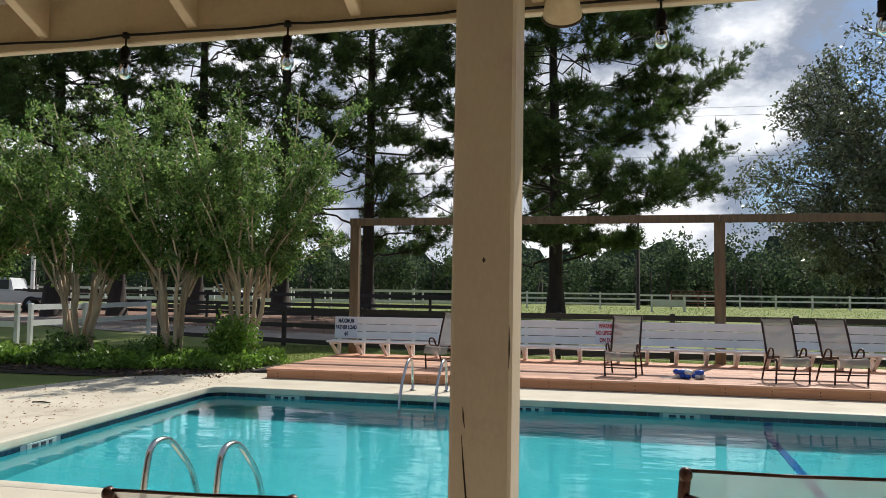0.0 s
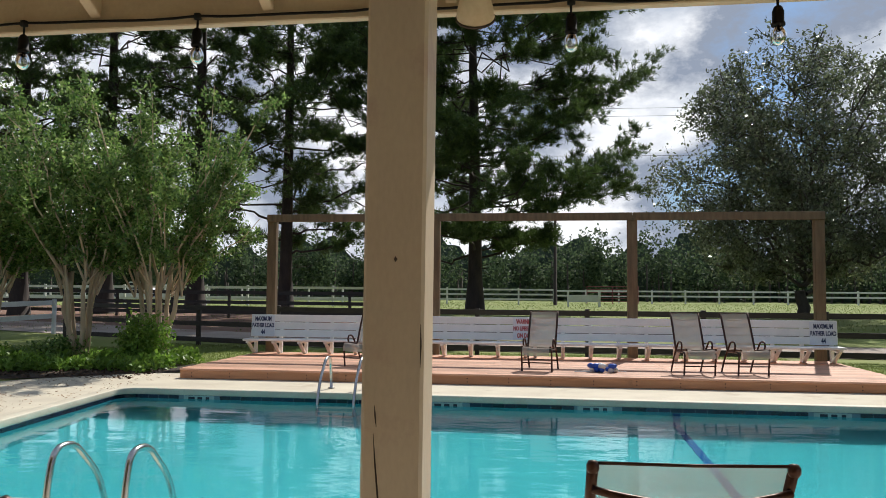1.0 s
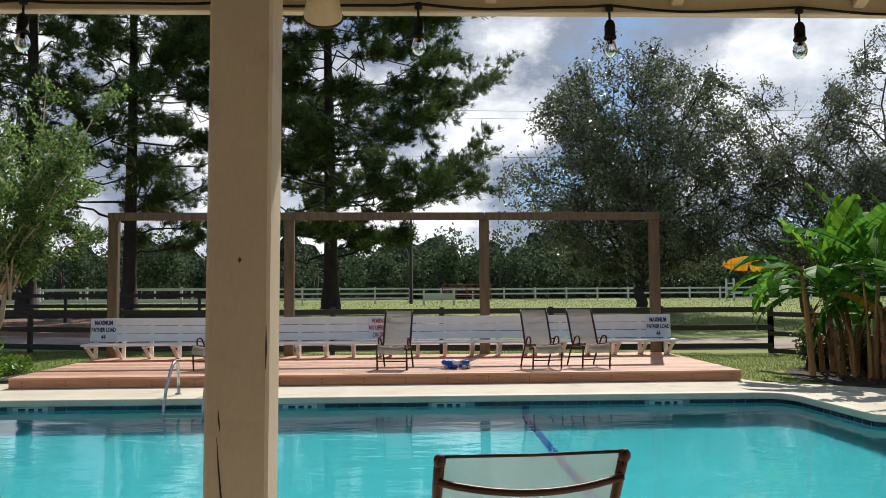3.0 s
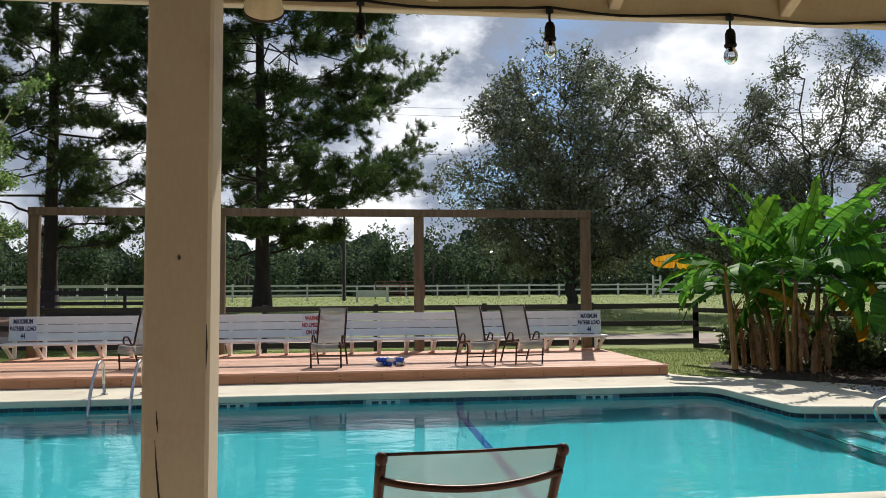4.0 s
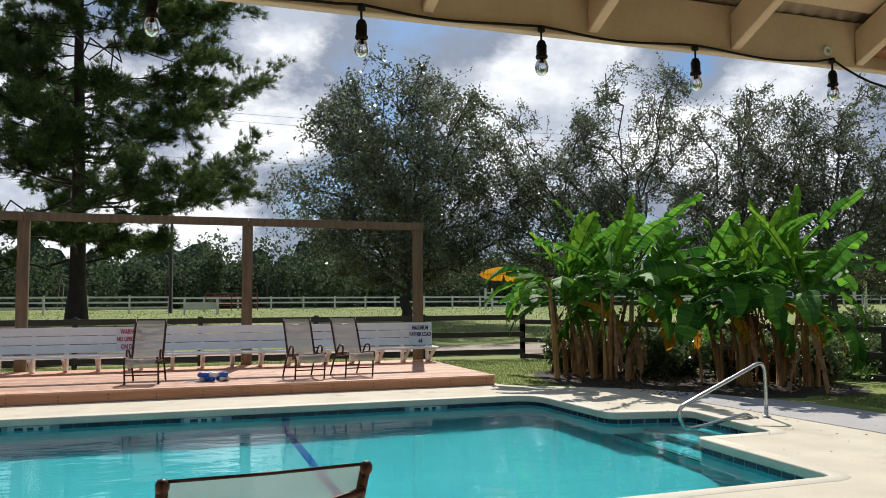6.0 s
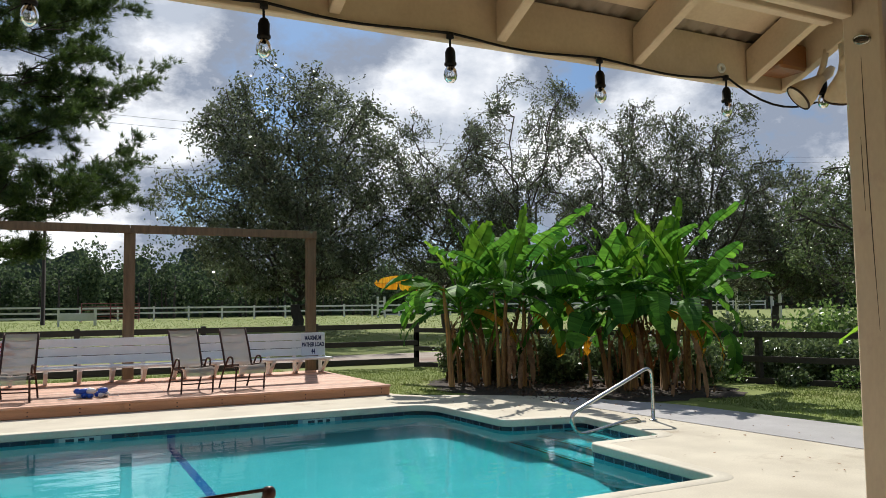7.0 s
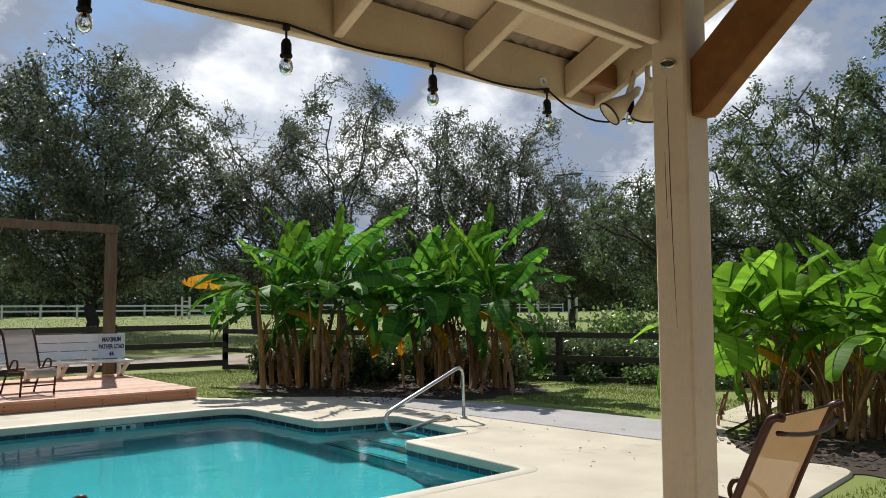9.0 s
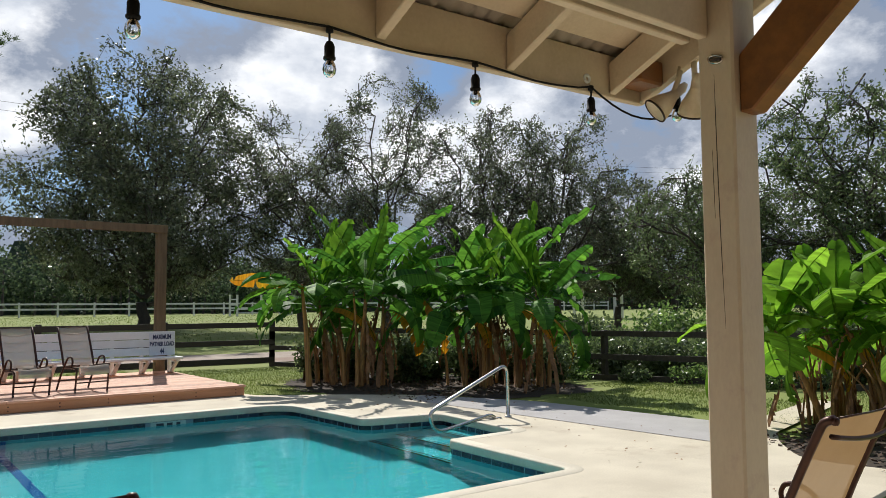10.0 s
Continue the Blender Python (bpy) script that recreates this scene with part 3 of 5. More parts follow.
roof = thing("pavilion_roof", None, "cream painted open rafters under a tin hip roof", "roof", kind="structure")
part("header", box((-4.0, 1.79, 2.298, 4.785, 1.83, 2.53), (-4.0, 1.86, 2.298, 4.785, 1.90, 2.53), bevel=0.004), CREAM_ROOF, roof)
fascia_bm = box((-5.0, FASCIA_Y - 0.02, FASCIA_Z, FASCIA_X, FASCIA_Y + 0.02, FASCIA_Z + 0.19), bevel=0.004)
for vert in fascia_bm.verts:  # hung a little out of level
    vert.co.z += 0.006 * (vert.co.x - 2.0)
part("fascia", fascia_bm, CREAM_ROOF, roof)


def sloped_bar(a, b, w, h, name, mat, label=""):
    """A bar of width w and depth h with its lower edge from a to b."""
    a, b = Vector(a), Vector(b)
    d = (b - a).normalized()
    s = d.cross(Vector((0, 0, 1))).normalized() * (w / 2)
    up = Vector((0, 0, h))
    bm = bmesh.new()
    lo = [bm.verts.new(v) for v in (a - s, a + s, b + s, b - s)]
    hi = [bm.verts.new(v + up) for v in (a - s, a + s, b + s, b - s)]
    bm.faces.new(lo)
    bm.faces.new(hi[::-1])
    for i in range(4):
        bm.faces.new((lo[i], lo[(i + 1) % 4], hi[(i + 1) % 4], hi[i]))
    bmesh.ops.bevel(bm, geom=bm.edges[:], offset=0.004, segments=1, affect="EDGES")
    return part(name, bm, mat, roof, label)


RAF = FASCIA_Z + 0.03
RIDGE_Y = -1.4
RIDGE = FASCIA_Y - RIDGE_Y
for k in range(17):
    x = 5.09 - 0.612 * k
    sloped_bar((x, FASCIA_Y - 0.022, RAF), (x, RIDGE_Y, RAF + SLOPE * RIDGE), 0.04, 0.14, "rafter", CREAM_ROOF)
sloped_bar((FASCIA_X - 0.02, FASCIA_Y - 0.022, RAF - 0.01), (FASCIA_X - 0.02, RIDGE_Y, RAF - 0.01 + SLOPE * RIDGE), 0.04, 0.17, "rake_board", CREAM_ROOF)
part("corner_block", box((5.115, FASCIA_Y - 0.16, FASCIA_Z + 0.07, FASCIA_X - 0.042, FASCIA_Y - 0.022, FASCIA_Z + 0.18), bevel=0.01), BROWN_WOOD, roof, "bare brown corner block")
for k in range(9):
    d = 0.16 + 0.42 * k
    z = RAF + 0.142 + SLOPE * d
    bm = box((-5.0, -0.07, 0, FASCIA_X, 0.07, 0.022), bevel=0.003)
    bmesh.ops.transform(bm, matrix=pose(0, FASCIA_Y - d, z, -math.degrees(math.atan(SLOPE))), verts=bm.verts[:])
    part("purlin", bm, CREAM_ROOF, roof)
n_t, tv = 460, []
for i in range(n_t + 1):
    u = -5.1 + i / n_t * (FASCIA_X + 0.06 + 5.1)
    wob = 0.009 * math.sin(u * 2 * math.pi / 0.075)
    for d in (-0.05, RIDGE):
        tv.append((u, FASCIA_Y - d, RAF + 0.182 + SLOPE * d + wob))
place("tin_sheet", fast_mesh("tin_sheet", tv, [(2 * i, 2 * i + 2, 2 * i + 3, 2 * i + 1) for i in range(n_t)], True), TIN, roof)
part("back_slope", box((-5.1, -4.3, RAF + 0.182 + SLOPE * RIDGE, FASCIA_X + 0.06, RIDGE_Y, RAF + 0.22 + SLOPE * RIDGE), bevel=0), TIN, roof)
wall_south = tagged(place("wall_south", bm_mesh("wall_south", box((-5.0, -4.3, 0, 5.4, -4.1, 4.15), bevel=0.01)), WALL_PAINT), "cream painted boarded wall", "wall", kind="structure")
wall_west = tagged(place("wall_west", bm_mesh("wall_west", box((-5.2, -4.3, 0, -5.0, 0.4, 4.15), bevel=0.01)), WALL_PAINT), "cream painted boarded wall", "wall", kind="structure")

brace = thing("corner_brace", None, "brown stained diagonal timber brace on the post", "brace")
bm = bmesh.new()
prof = [(1.702, 2.02), (1.702, 2.22), (0.72, 3.09), (0.47, 3.09), (1.655, 2.02)]
lo = [bm.verts.new((4.825, y, z)) for y, z in prof]
hi = [bm.verts.new((4.915, y, z)) for y, z in prof]
bm.faces.new(lo)
bm.faces.new(hi[::-1])
for i in range(5):
    bm.faces.new((lo[i], hi[i], hi[(i + 1) % 5], lo[(i + 1) % 5]))
bmesh.ops.bevel(bm, geom=bm.edges[:], offset=0.006, segments=1, affect="EDGES")
part("timber", bm, BROWN_WOOD, brace)

# ---- festoon lights on the fascia ----
CABLE_Y = FASCIA_Y - 0.031
HOOKS = [-0.69, -0.07, 0.545, 1.175, 1.79, 2.41, 3.03, 3.66, 4.29, 4.94]
string = thing("festoon_cable", None, "black festoon light cable stapled along the fascia", "cable")
cp = []
for a, b in zip(HOOKS, HOOKS[1:]):
    for s in np.linspace(0, 1, 9)[:-1]:
        cp.append((a + (b - a) * s, CABLE_Y, 2.285 - 0.012 * math.sin(math.pi * s) + 0.004 * math.sin(9 * a + 7 * s)))
cp.append((4.94, CABLE_Y, 2.30))
for s in np.linspace(0.1, 1, 10):
    cp.append((4.94 + 0.53 * s, CABLE_Y - 0.12 * s, 2.30 - 0.19 * math.sin(math.pi * s * 0.72) * (1 - 0.35 * s) + 0.06 * s))
place("cable", tubes_mesh("cable", [tube_geo(cp, 0.0045, 6)]), BLACK_PLASTIC, string)


def lathe(profile, n=16):
    """(radius, z) points turned round z."""
    a = np.linspace(0, 2 * math.pi, n, endpoint=False)
    vs = np.concatenate([np.column_stack([r * np.cos(a), r * np.sin(a), np.full(n, z)]) for r, z in profile])
    i = np.arange(n)
    j = (i + 1) % n
    fs = np.concatenate([np.stack([k * n + i, k * n + j, (k + 1) * n + j, (k + 1) * n + i], 1) for k in range(len(profile) - 1)])
    return vs, fs


bulb = thing("festoon_bulb", pose(HOOKS[0], CABLE_Y, 2.28), "clear glass festoon bulb in a black hanging socket", "light bulb", "festoon bulbs")
place("hanger", tubes_mesh("hanger", [tube_geo([(0, 0, 0.008), (0.001, 0, -0.015), (0, 0, -0.045)], 0.004, 6), lathe([(0.001, 0.012), (0.012, 0.008), (0.013, -0.010), (0.001, -0.014)], 10)]), BLACK_PLASTIC, bulb)
place("socket", tubes_mesh("socket", [lathe([(0.003, -0.038), (0.012, -0.044), (0.0175, -0.058), (0.0175, -0.092), (0.0205, -0.094), (0.0205, -0.101), (0.0175, -0.104), (0.015, -0.106)], 16)]), BLACK_PLASTIC, bulb)
place("glass", tubes_mesh("glass", [lathe([(0.012, -0.100), (0.014, -0.108), (0.0215, -0.122), (0.0235, -0.136), (0.020, -0.150), (0.011, -0.160), (0.001, -0.163)], 16)]), BULB_GLASS, bulb)
fil = [(0.006 * math.cos(a), 0.006 * math.sin(a), -0.112 - 0.0022 * a) for a in np.linspace(0, 4 * math.pi, 25)]
place("filament", tubes_mesh("filament", [tube_geo(fil, 0.0012, 5)]), STEEL, bulb)
for h, x in enumerate(HOOKS[1:]):
    copy_thing(bulb, pose(x, CABLE_Y, 2.28 + (0.015 if x > 4.9 else 0), 0, 0, 37 * h))
copy_thing(bulb, pose(5.31, 2.30, 2.33))


def aimed(at, back):
    """The pose of a lamp whose back (z) points along back."""
    return Matrix.Translation(at) @ Vector(back).to_track_quat("Z", "Y").to_matrix().to_4x4()


def floodlight(m, label, to):
    f = thing("floodlight", m, label, "floodlight", "floodlights")
    place("dome", tubes_mesh("dome", [lathe([(0.020, 0.125), (0.024, 0.10), (0.036, 0.070), (0.050, 0.040), (0.057, 0.010), (0.058, -0.006), (0.054, -0.010), (0.040, -0.002), (0.002, 0.004)], 24)]), LAMP_CREAM, f)
    place("rim", tubes_mesh("rim", [lathe([(0.057, -0.004), (0.061, -0.006), (0.061, -0.012), (0.055, -0.013), (0.053, -0.008)], 24)]), CRACK, f)
    place("neck", tubes_mesh("neck", [tube_geo([(0, 0, 0.115), (0, 0, 0.15), (0, 0.005, 0.175)], [0.022, 0.022, 0.012], 12)]), LAMP_CREAM, f)
    q = m.inverted() @ Vector(to)
    place("bracket", tubes_mesh("bracket", [tube_geo([(0, 0, 0.09), tuple(Vector((0, 0, 0.09)).lerp(q, 0.5) + Vector((0, 0, 0.01))), tuple(q)], 0.013, 8)]), LAMP_CREAM, f)
    return f


floodlight(aimed((2.12, 2.34, 2.20), (0.05, -0.75, 0.66)), "round weathered cream floodlight under the eaves", (2.12, 2.485, 2.36))
floodlight(aimed((5.22, 2.34, 2.215), (0.62, -0.45, 0.64)), "weathered cream floodlight at the corner of the eaves", (5.29, 2.26, 2.40))
floodlight(aimed((5.33, 2.24, 2.20), (-0.35, -0.45, 0.82)), "weathered cream floodlight at the corner of the eaves", (5.30, 2.20, 2.42))


# ---- wooden platform, frame and benches ----
DECK_Z = 0.155
DECK = (-3.30, 11.65, 7.43, 15.15)
platform = thing("deck_platform", None, "low salmon-stained wooden deck beside the pool", "deck", kind="structure")
part("front_board", box((DECK[0] + 0.01, DECK[1] + 0.01, 0.004, DECK[2] - 0.02, DECK[1] + 0.05, DECK_Z - 0.03), bevel=0.005), DECK_EDGE, platform)
for x in (DECK[0] + 0.01, DECK[2] - 0.055):
    part("side_board", box((x, DECK[1] + 0.052, 0.004, x + 0.035, DECK[3], DECK_Z - 0.03), bevel=0.005), DECK_EDGE, platform)
screw_me = bm_mesh("screw", box((-0.008, -0.004, -0.008, 0.008, 0.002, 0.008), bevel=0.003))
screw_me.materials.append(RUBBER)
for k in range(18):
    for z in (0.042, 0.092):
        place("screw", screw_me, None, platform, pose(-3.1 + 0.61 * k, DECK[1] + 0.008, z + 0.006 * ((k * 7) % 3 - 1)))
for k in range(11):
    x = DECK[0] + 0.10 + 1.04 * k
    part("joist", box((x, DECK[1] + 0.06, 0.0, x + 0.05, DECK[3] - 0.02, DECK_Z - 0.035), bevel=0), FRAME_WOOD, platform)

frame_rack = thing("timber_frame", pose(0, 15.24, 0), "weathered timber posts joined by a top rail", "timber frame")
FRAME_X = (-3.12, 0.18, 3.93, 7.28)
for x in FRAME_X:
    part("post", box((x - 0.092, -0.075, -0.05, x + 0.092, 0.075, 2.79), bevel=0.012), FRAME_WOOD, frame_rack)
for x0, x1 in zip((-3.21, *FRAME_X[1:3]), (*FRAME_X[1:3], 7.37)):
    part("top_rail", box((x0 + 0.003, -0.118, 2.73, x1 - 0.003, -0.078, 2.88), bevel=0.006), FRAME_WOOD, frame_rack)
part("cap_rail", box((-3.21, -0.077, 2.792, 7.37, 0.07, 2.832), bevel=0.006), FRAME_WOOD, frame_rack)


def bench_leg(x, parent):
    """An upright that carries the back, and a slanting brace out to the front of the seat."""
    bm = bmesh.new()
    for prof in ([(-0.02, 0.0), (0.05, 0.0), (0.085, 0.74), (0.03, 0.74)], [(-0.09, 0.0), (-0.02, 0.0), (-0.36, 0.235), (-0.44, 0.235)],
                 [(-0.45, 0.215), (-0.03, 0.215), (-0.03, 0.255), (-0.45, 0.255)]):
        lo = [bm.verts.new((x - 0.03, y, z)) for y, z in prof]
        hi = [bm.verts.new((x + 0.03, y, z)) for y, z in prof]
        bm.faces.new(lo)
        bm.faces.new(hi[::-1])
        for i in range(4):
            bm.faces.new((lo[i], hi[i], hi[(i + 1) % 4], lo[(i + 1) % 4]))
    bmesh.ops.bevel(bm, geom=bm.edges[:], offset=0.004, segments=1, affect="EDGES")
    return part("leg", bm, BENCH_WHITE, parent)


def bench(m, w):
    b = thing("bench", m, "long white painted slatted bench with a low back", "bench", "white benches")
    for k in range(3):
        part("seat_board", box((0.004, -0.47 + 0.145 * k, 0.257, w - 0.004, -0.335 + 0.145 * k, 0.295), bevel=0.006), BENCH_WHITE, b)
    for k, z in enumerate((0.318, 0.463, 0.608)):
        o = 0.002 + 0.010 * k
        part("back_board", box((0.004, o - 0.03, z, w - 0.004, o, z + 0.135), bevel=0.006), BENCH_WHITE, b)
    n = max(3, round(w / 0.52) + 1)
    for k in range(n):
        bench_leg(0.09 + (w - 0.18) * k / (n - 1), b)
    return b


BENCH_X, BENCH_W, BENCH_Y = -3.38, 2.705, 14.85
first_bench = bench(pose(BENCH_X, BENCH_Y, DECK_Z), BENCH_W)
for k in range(1, 4):
    copy_thing(first_bench, pose(BENCH_X + BENCH_W * k, BENCH_Y, DECK_Z))


def words(body, size, mat, parent, x, z, y=-0.006, wide=0.72):
    cu = bpy.data.curves.new("lettering", "FONT")
    cu.body, cu.size, cu.align_x, cu.extrude, cu.offset = body, size, "CENTER", 0.0015, 0.0042
    tmp = bpy.data.objects.new("tmp", cu)
    me = bpy.data.meshes.new_from_object(tmp)
    bpy.data.objects.remove(tmp)
    ob = place("lettering", me, mat, parent, pose(x, y, z, 90) @ Matrix.Diagonal((wide, 1.15, 1, 1)))
    return ob


def sign(m, w, h, rows, mat, label):
    s = thing("sign", m, label, "sign", "pool signs")
    part("board", box((-w / 2, -0.004, 0, w / 2, 0.004, h), bevel=0.002), SIGN_WHITE, s)
    for body, size, z in rows:
        words(body, size, mat, s, 0, z)
    return s


LOAD = [("MAXIMUM", 0.098, 0.295), ("BATHER LOAD", 0.091, 0.172), ("44", 0.105, 0.038)]
SIGN_Y = BENCH_Y - 0.045
sign(pose(-3.13, SIGN_Y, 0.485, -3, 0, 0), 0.46, 0.41, LOAD, INK_BLUE, "white board reading maximum bather load on the bench")
sign(pose(7.19, SIGN_Y, 0.465, -3, 0, 0), 0.46, 0.41, LOAD, INK_BLUE, "white board reading maximum bather load on the bench")
sign(pose(1.94, SIGN_Y, 0.485, -3, 0, 0), 0.46, 0.41, [("WARNING", 0.098, 0.295), ("NO LIFEGUARD", 0.089, 0.172), ("ON DUTY", 0.095, 0.038)], INK_RED, "white board warning that no lifeguard is on duty")


# ---- sling chairs ----
def sling_strip(name, pts, w, parent, sag=0.015, cloth=None):
    n, vs = len(pts), []
    for y, z in pts:
        for k in range(7):
            u = k / 6 - 0.5
            vs.append((u * w, y, z - sag * (1 - 4 * u * u)))
    fs = [(7 * i + k, 7 * i + k + 1, 7 * i + k + 8, 7 * i + k + 7) for i in range(n - 1) for k in range(6)]
    return place(name, fast_mesh(name, vs, fs, True), cloth or SLING, parent)


def sling_chair(m, lean=0.20, high=0.87, half=0.27, label="", category="chair", group="patio chairs", seat_z=0.40, curl=0.0, cloth=None, rail=0.016):
    """Faces -y. lean: how far the top of the back stands behind the seat."""
    c = thing("patio_chair", m, label, category, group)
    back = [(0.17, seat_z - 0.02), (0.19 + lean * 0.30, seat_z + (high - seat_z) * 0.36), (0.19 + lean * 0.66, seat_z + (high - seat_z) * 0.70), (0.19 + lean, high)]
    if curl:
        back.append((0.19 + lean + curl, high + curl * 0.35))
    for s in (-1, 1):
        x = s * half
        path = [(x, -0.29, seat_z + 0.02), (x, -0.05, seat_z + 0.005)] + [(x, y, z) for y, z in back]
        place("side_rail", tubes_mesh("side_rail", [tube_geo(bend(path, 0.05), rail, 8)]), CHAIR_FRAME, c)
        arm = [(x * 1.06, -0.22, 0.0), (x * 1.06, -0.24, seat_z * 0.5), (x * 1.06, -0.26, seat_z - 0.03), (x * 1.03, -0.14, seat_z - 0.02), (x * 1.03, 0.16, seat_z - 0.03)]
        place("front_leg", tubes_mesh("front_leg", [tube_geo(bend(arm, 0.06), 0.014, 8)]), CHAIR_FRAME, c)
        rear = [(x * 1.06, 0.36, 0.0), (x * 1.06, 0.24, seat_z * 0.6), (x * 1.06, 0.02, seat_z + 0.125), (x * 1.06, -0.10, seat_z + 0.13), (x * 1.06, -0.13, seat_z + 0.07), (x * 1.04, -0.09, seat_z - 0.01)]
        place("rear_leg", tubes_mesh("rear_leg", [tube_geo(bend(rear, 0.05), 0.014, 8)]), CHAIR_FRAME, c)
        y, z = back[-1]
        place("end_cap", tubes_mesh("end_cap", [lathe([(0.001, 0.010), (0.012, 0.008), (0.018, -0.002), (0.018, -0.016), (0.012, -0.026)], 12)]), CHAIR_FRAME, c, pose(x, y, z))
    for y, z in ((-0.275, 0.14), (0.30, 0.14)):
        place("stretcher", tubes_mesh("stretcher", [tube_geo([(-half * 1.06, y, z), (half * 1.06, y, z)], 0.010, 6)]), CHAIR_FRAME, c)
    yb, zb = back[-1][0] - 0.02 * (lean + 0.1), back[-1][1] - 0.075
    bar = [(half * s, yb - 0.012 + 0.03 * (1 - s * s), zb - 0.03 * (1 - s * s)) for s in np.linspace(-1, 1, 13)]
    place("cross_bar", tubes_mesh("cross_bar", [tube_geo(bar, 0.0115, 8)]), CHAIR_FRAME, c)
    y, z = back[-1]
    place("top_hem", tubes_mesh("top_hem", [tube_geo([(-half, y, z + 0.002), (0, y + 0.004, z), (half, y, z + 0.002)], 0.005, 6)]), CHAIR_FRAME, c)
    sling_strip("seat_sling", [(-0.335, seat_z - 0.10), (-0.33, seat_z - 0.04), (-0.30, seat_z + 0.018), (-0.24, seat_z + 0.02), (-0.05, seat_z), (0.12, seat_z - 0.022), (0.17, seat_z - 0.015)], 2 * half - 0.02, c, 0.02, cloth)
    sling_strip("back_sling", back, 2 * half - 0.02, c, -0.0, cloth)
    return c


TAN = "bronze metal patio chair with a taupe mesh sling"
first_chair = sling_chair(pose(4.53, 12.34, DECK_Z, 0, 0, 10), lean=0.22, high=0.90, label=TAN + " on the deck", half=0.218, seat_z=0.36)
copy_thing(first_chair, pose(5.31, 12.44, DECK_Z, 0, 0, 12))
copy_thing(first_chair, pose(2.22, 12.44, DECK_Z, 0, 0, -10))
copy_thing(first_chair, pose(-0.62, 12.66, DECK_Z, 0, 0, -14))
sling_chair(pose(2.70, 2.72, 0, 0, 0, 184), 0.26, 0.893, 0.272, TAN + " under the pavilion", group="pavilion chairs")
sling_chair(pose(1.07, 2.62, 0, 0, 0, 186), 0.38, 0.787, 0.272, "reclined bronze patio chair with a taupe mesh sling", group="pavilion chairs", seat_z=0.36)
sling_chair(pose(6.06, 2.36, 0, 0, 0, 182), 0.24, 0.86, 0.33, "bronze metal patio chair with a tan sling beside the lawn", group="pavilion chairs", curl=0.05, seat_z=0.29, cloth=TAN_SLING, rail=0.020)

# ---- floats left on the deck ----
floats = thing("float_rope", pose(3.19, 12.34, DECK_Z), "coiled rope of blue and white pool floats on the deck", "float rope")
fr = random.Random(5)
for k in range(14):
    a = k * 0.9
    p = pose(0.19 * math.cos(a) * fr.uniform(0.6, 1.15), 0.07 * math.sin(a) * fr.uniform(0.6, 1.2), 0.042 + (0.055 if k > 8 else 0), 90 + fr.uniform(-15, 15), 0, fr.uniform(0, 180))
    place("float", tubes_mesh("float", [lathe([(0.008, -0.065), (0.030, -0.055), (0.040, -0.02), (0.040, 0.02), (0.030, 0.055), (0.008, 0.065)], 12)]), FLOAT_BLUE if k % 3 else FLOAT_WHITE, floats, p)
rope = [(0.34 * math.cos(t) - 0.03 * t, 0.09 * math.sin(1.3 * t), 0.012) for t in np.linspace(0, 7, 40)]
place("rope", tubes_mesh("rope", [tube_geo(rope, 0.006, 6)]), FLOAT_WHITE, floats)


# ---- ladders and handrail ----
def ladder(m, rise_z, label):
    """Rails over the edge at y = 0; the water lies at -y."""
    l = thing("pool_ladder", m, label, "pool ladder", "pool ladders")
    for s in (-0.245, 0.245):
        p = bend([(s, 0.50, 0.0), (s, 0.47, rise_z * 0.60), (s, 0.42, rise_z + 0.03), (s, 0.22, rise_z + 0.03), (s, -0.06, rise_z * 0.42), (s, -0.20, -0.15), (s, -0.20, FLOOR_Z + 0.1)], 0.11, 8)
        place("rail", tubes_mesh("rail", [tube_geo(p, 0.021, 12)]), STEEL, l)
        place("flange", tubes_mesh("flange", [lathe([(0.022, 0.022), (0.045, 0.016), (0.048, 0.010)], 16)]), STEEL, l, pose(s, 0.50, 0))
    for k in range(3):
        part("tread", box((-0.24, -0.25, -0.32 - 0.25 * k, 0.24, -0.16, -0.29 - 0.25 * k), bevel=0.006), WHITE_TILE, l)
    return l


ladder(pose(-0.42, 10.37, 0), 0.42, "stainless steel ladder at the far pool edge")
ladder(pose(-0.35, 4.87, 0, 0, 0, 180), 0.38, "stainless steel ladder at the near pool edge")
rail = thing("handrail", None, "bent stainless steel handrail at the pool steps", "handrail")
RAIL_Y = 7.40
rp = bend([(8.93, RAIL_Y, -0.02), (8.93, RAIL_Y, 0.30), (8.92, RAIL_Y, 0.645), (8.00, RAIL_Y, 0.265), (7.72, RAIL_Y, 0.145), (7.82, RAIL_Y, -0.075), (8.06, RAIL_Y, -0.050), (8.66, RAIL_Y, 0.055), (8.76, RAIL_Y, -0.03)], 0.14, 9)
place("tube", tubes_mesh("tube", [tube_geo(rp, 0.0215, 12)]), STEEL, rail)
place("flange", tubes_mesh("flange", [lathe([(0.022, 0.022), (0.045, 0.016), (0.048, 0.010)], 16)]), STEEL, rail, pose(8.93, RAIL_Y, 0))
place("flange", tubes_mesh("flange", [lathe([(0.022, 0.018), (0.045, 0.012), (0.048, 0.008)], 16)]), STEEL, rail, pose(8.76, RAIL_Y, 0))


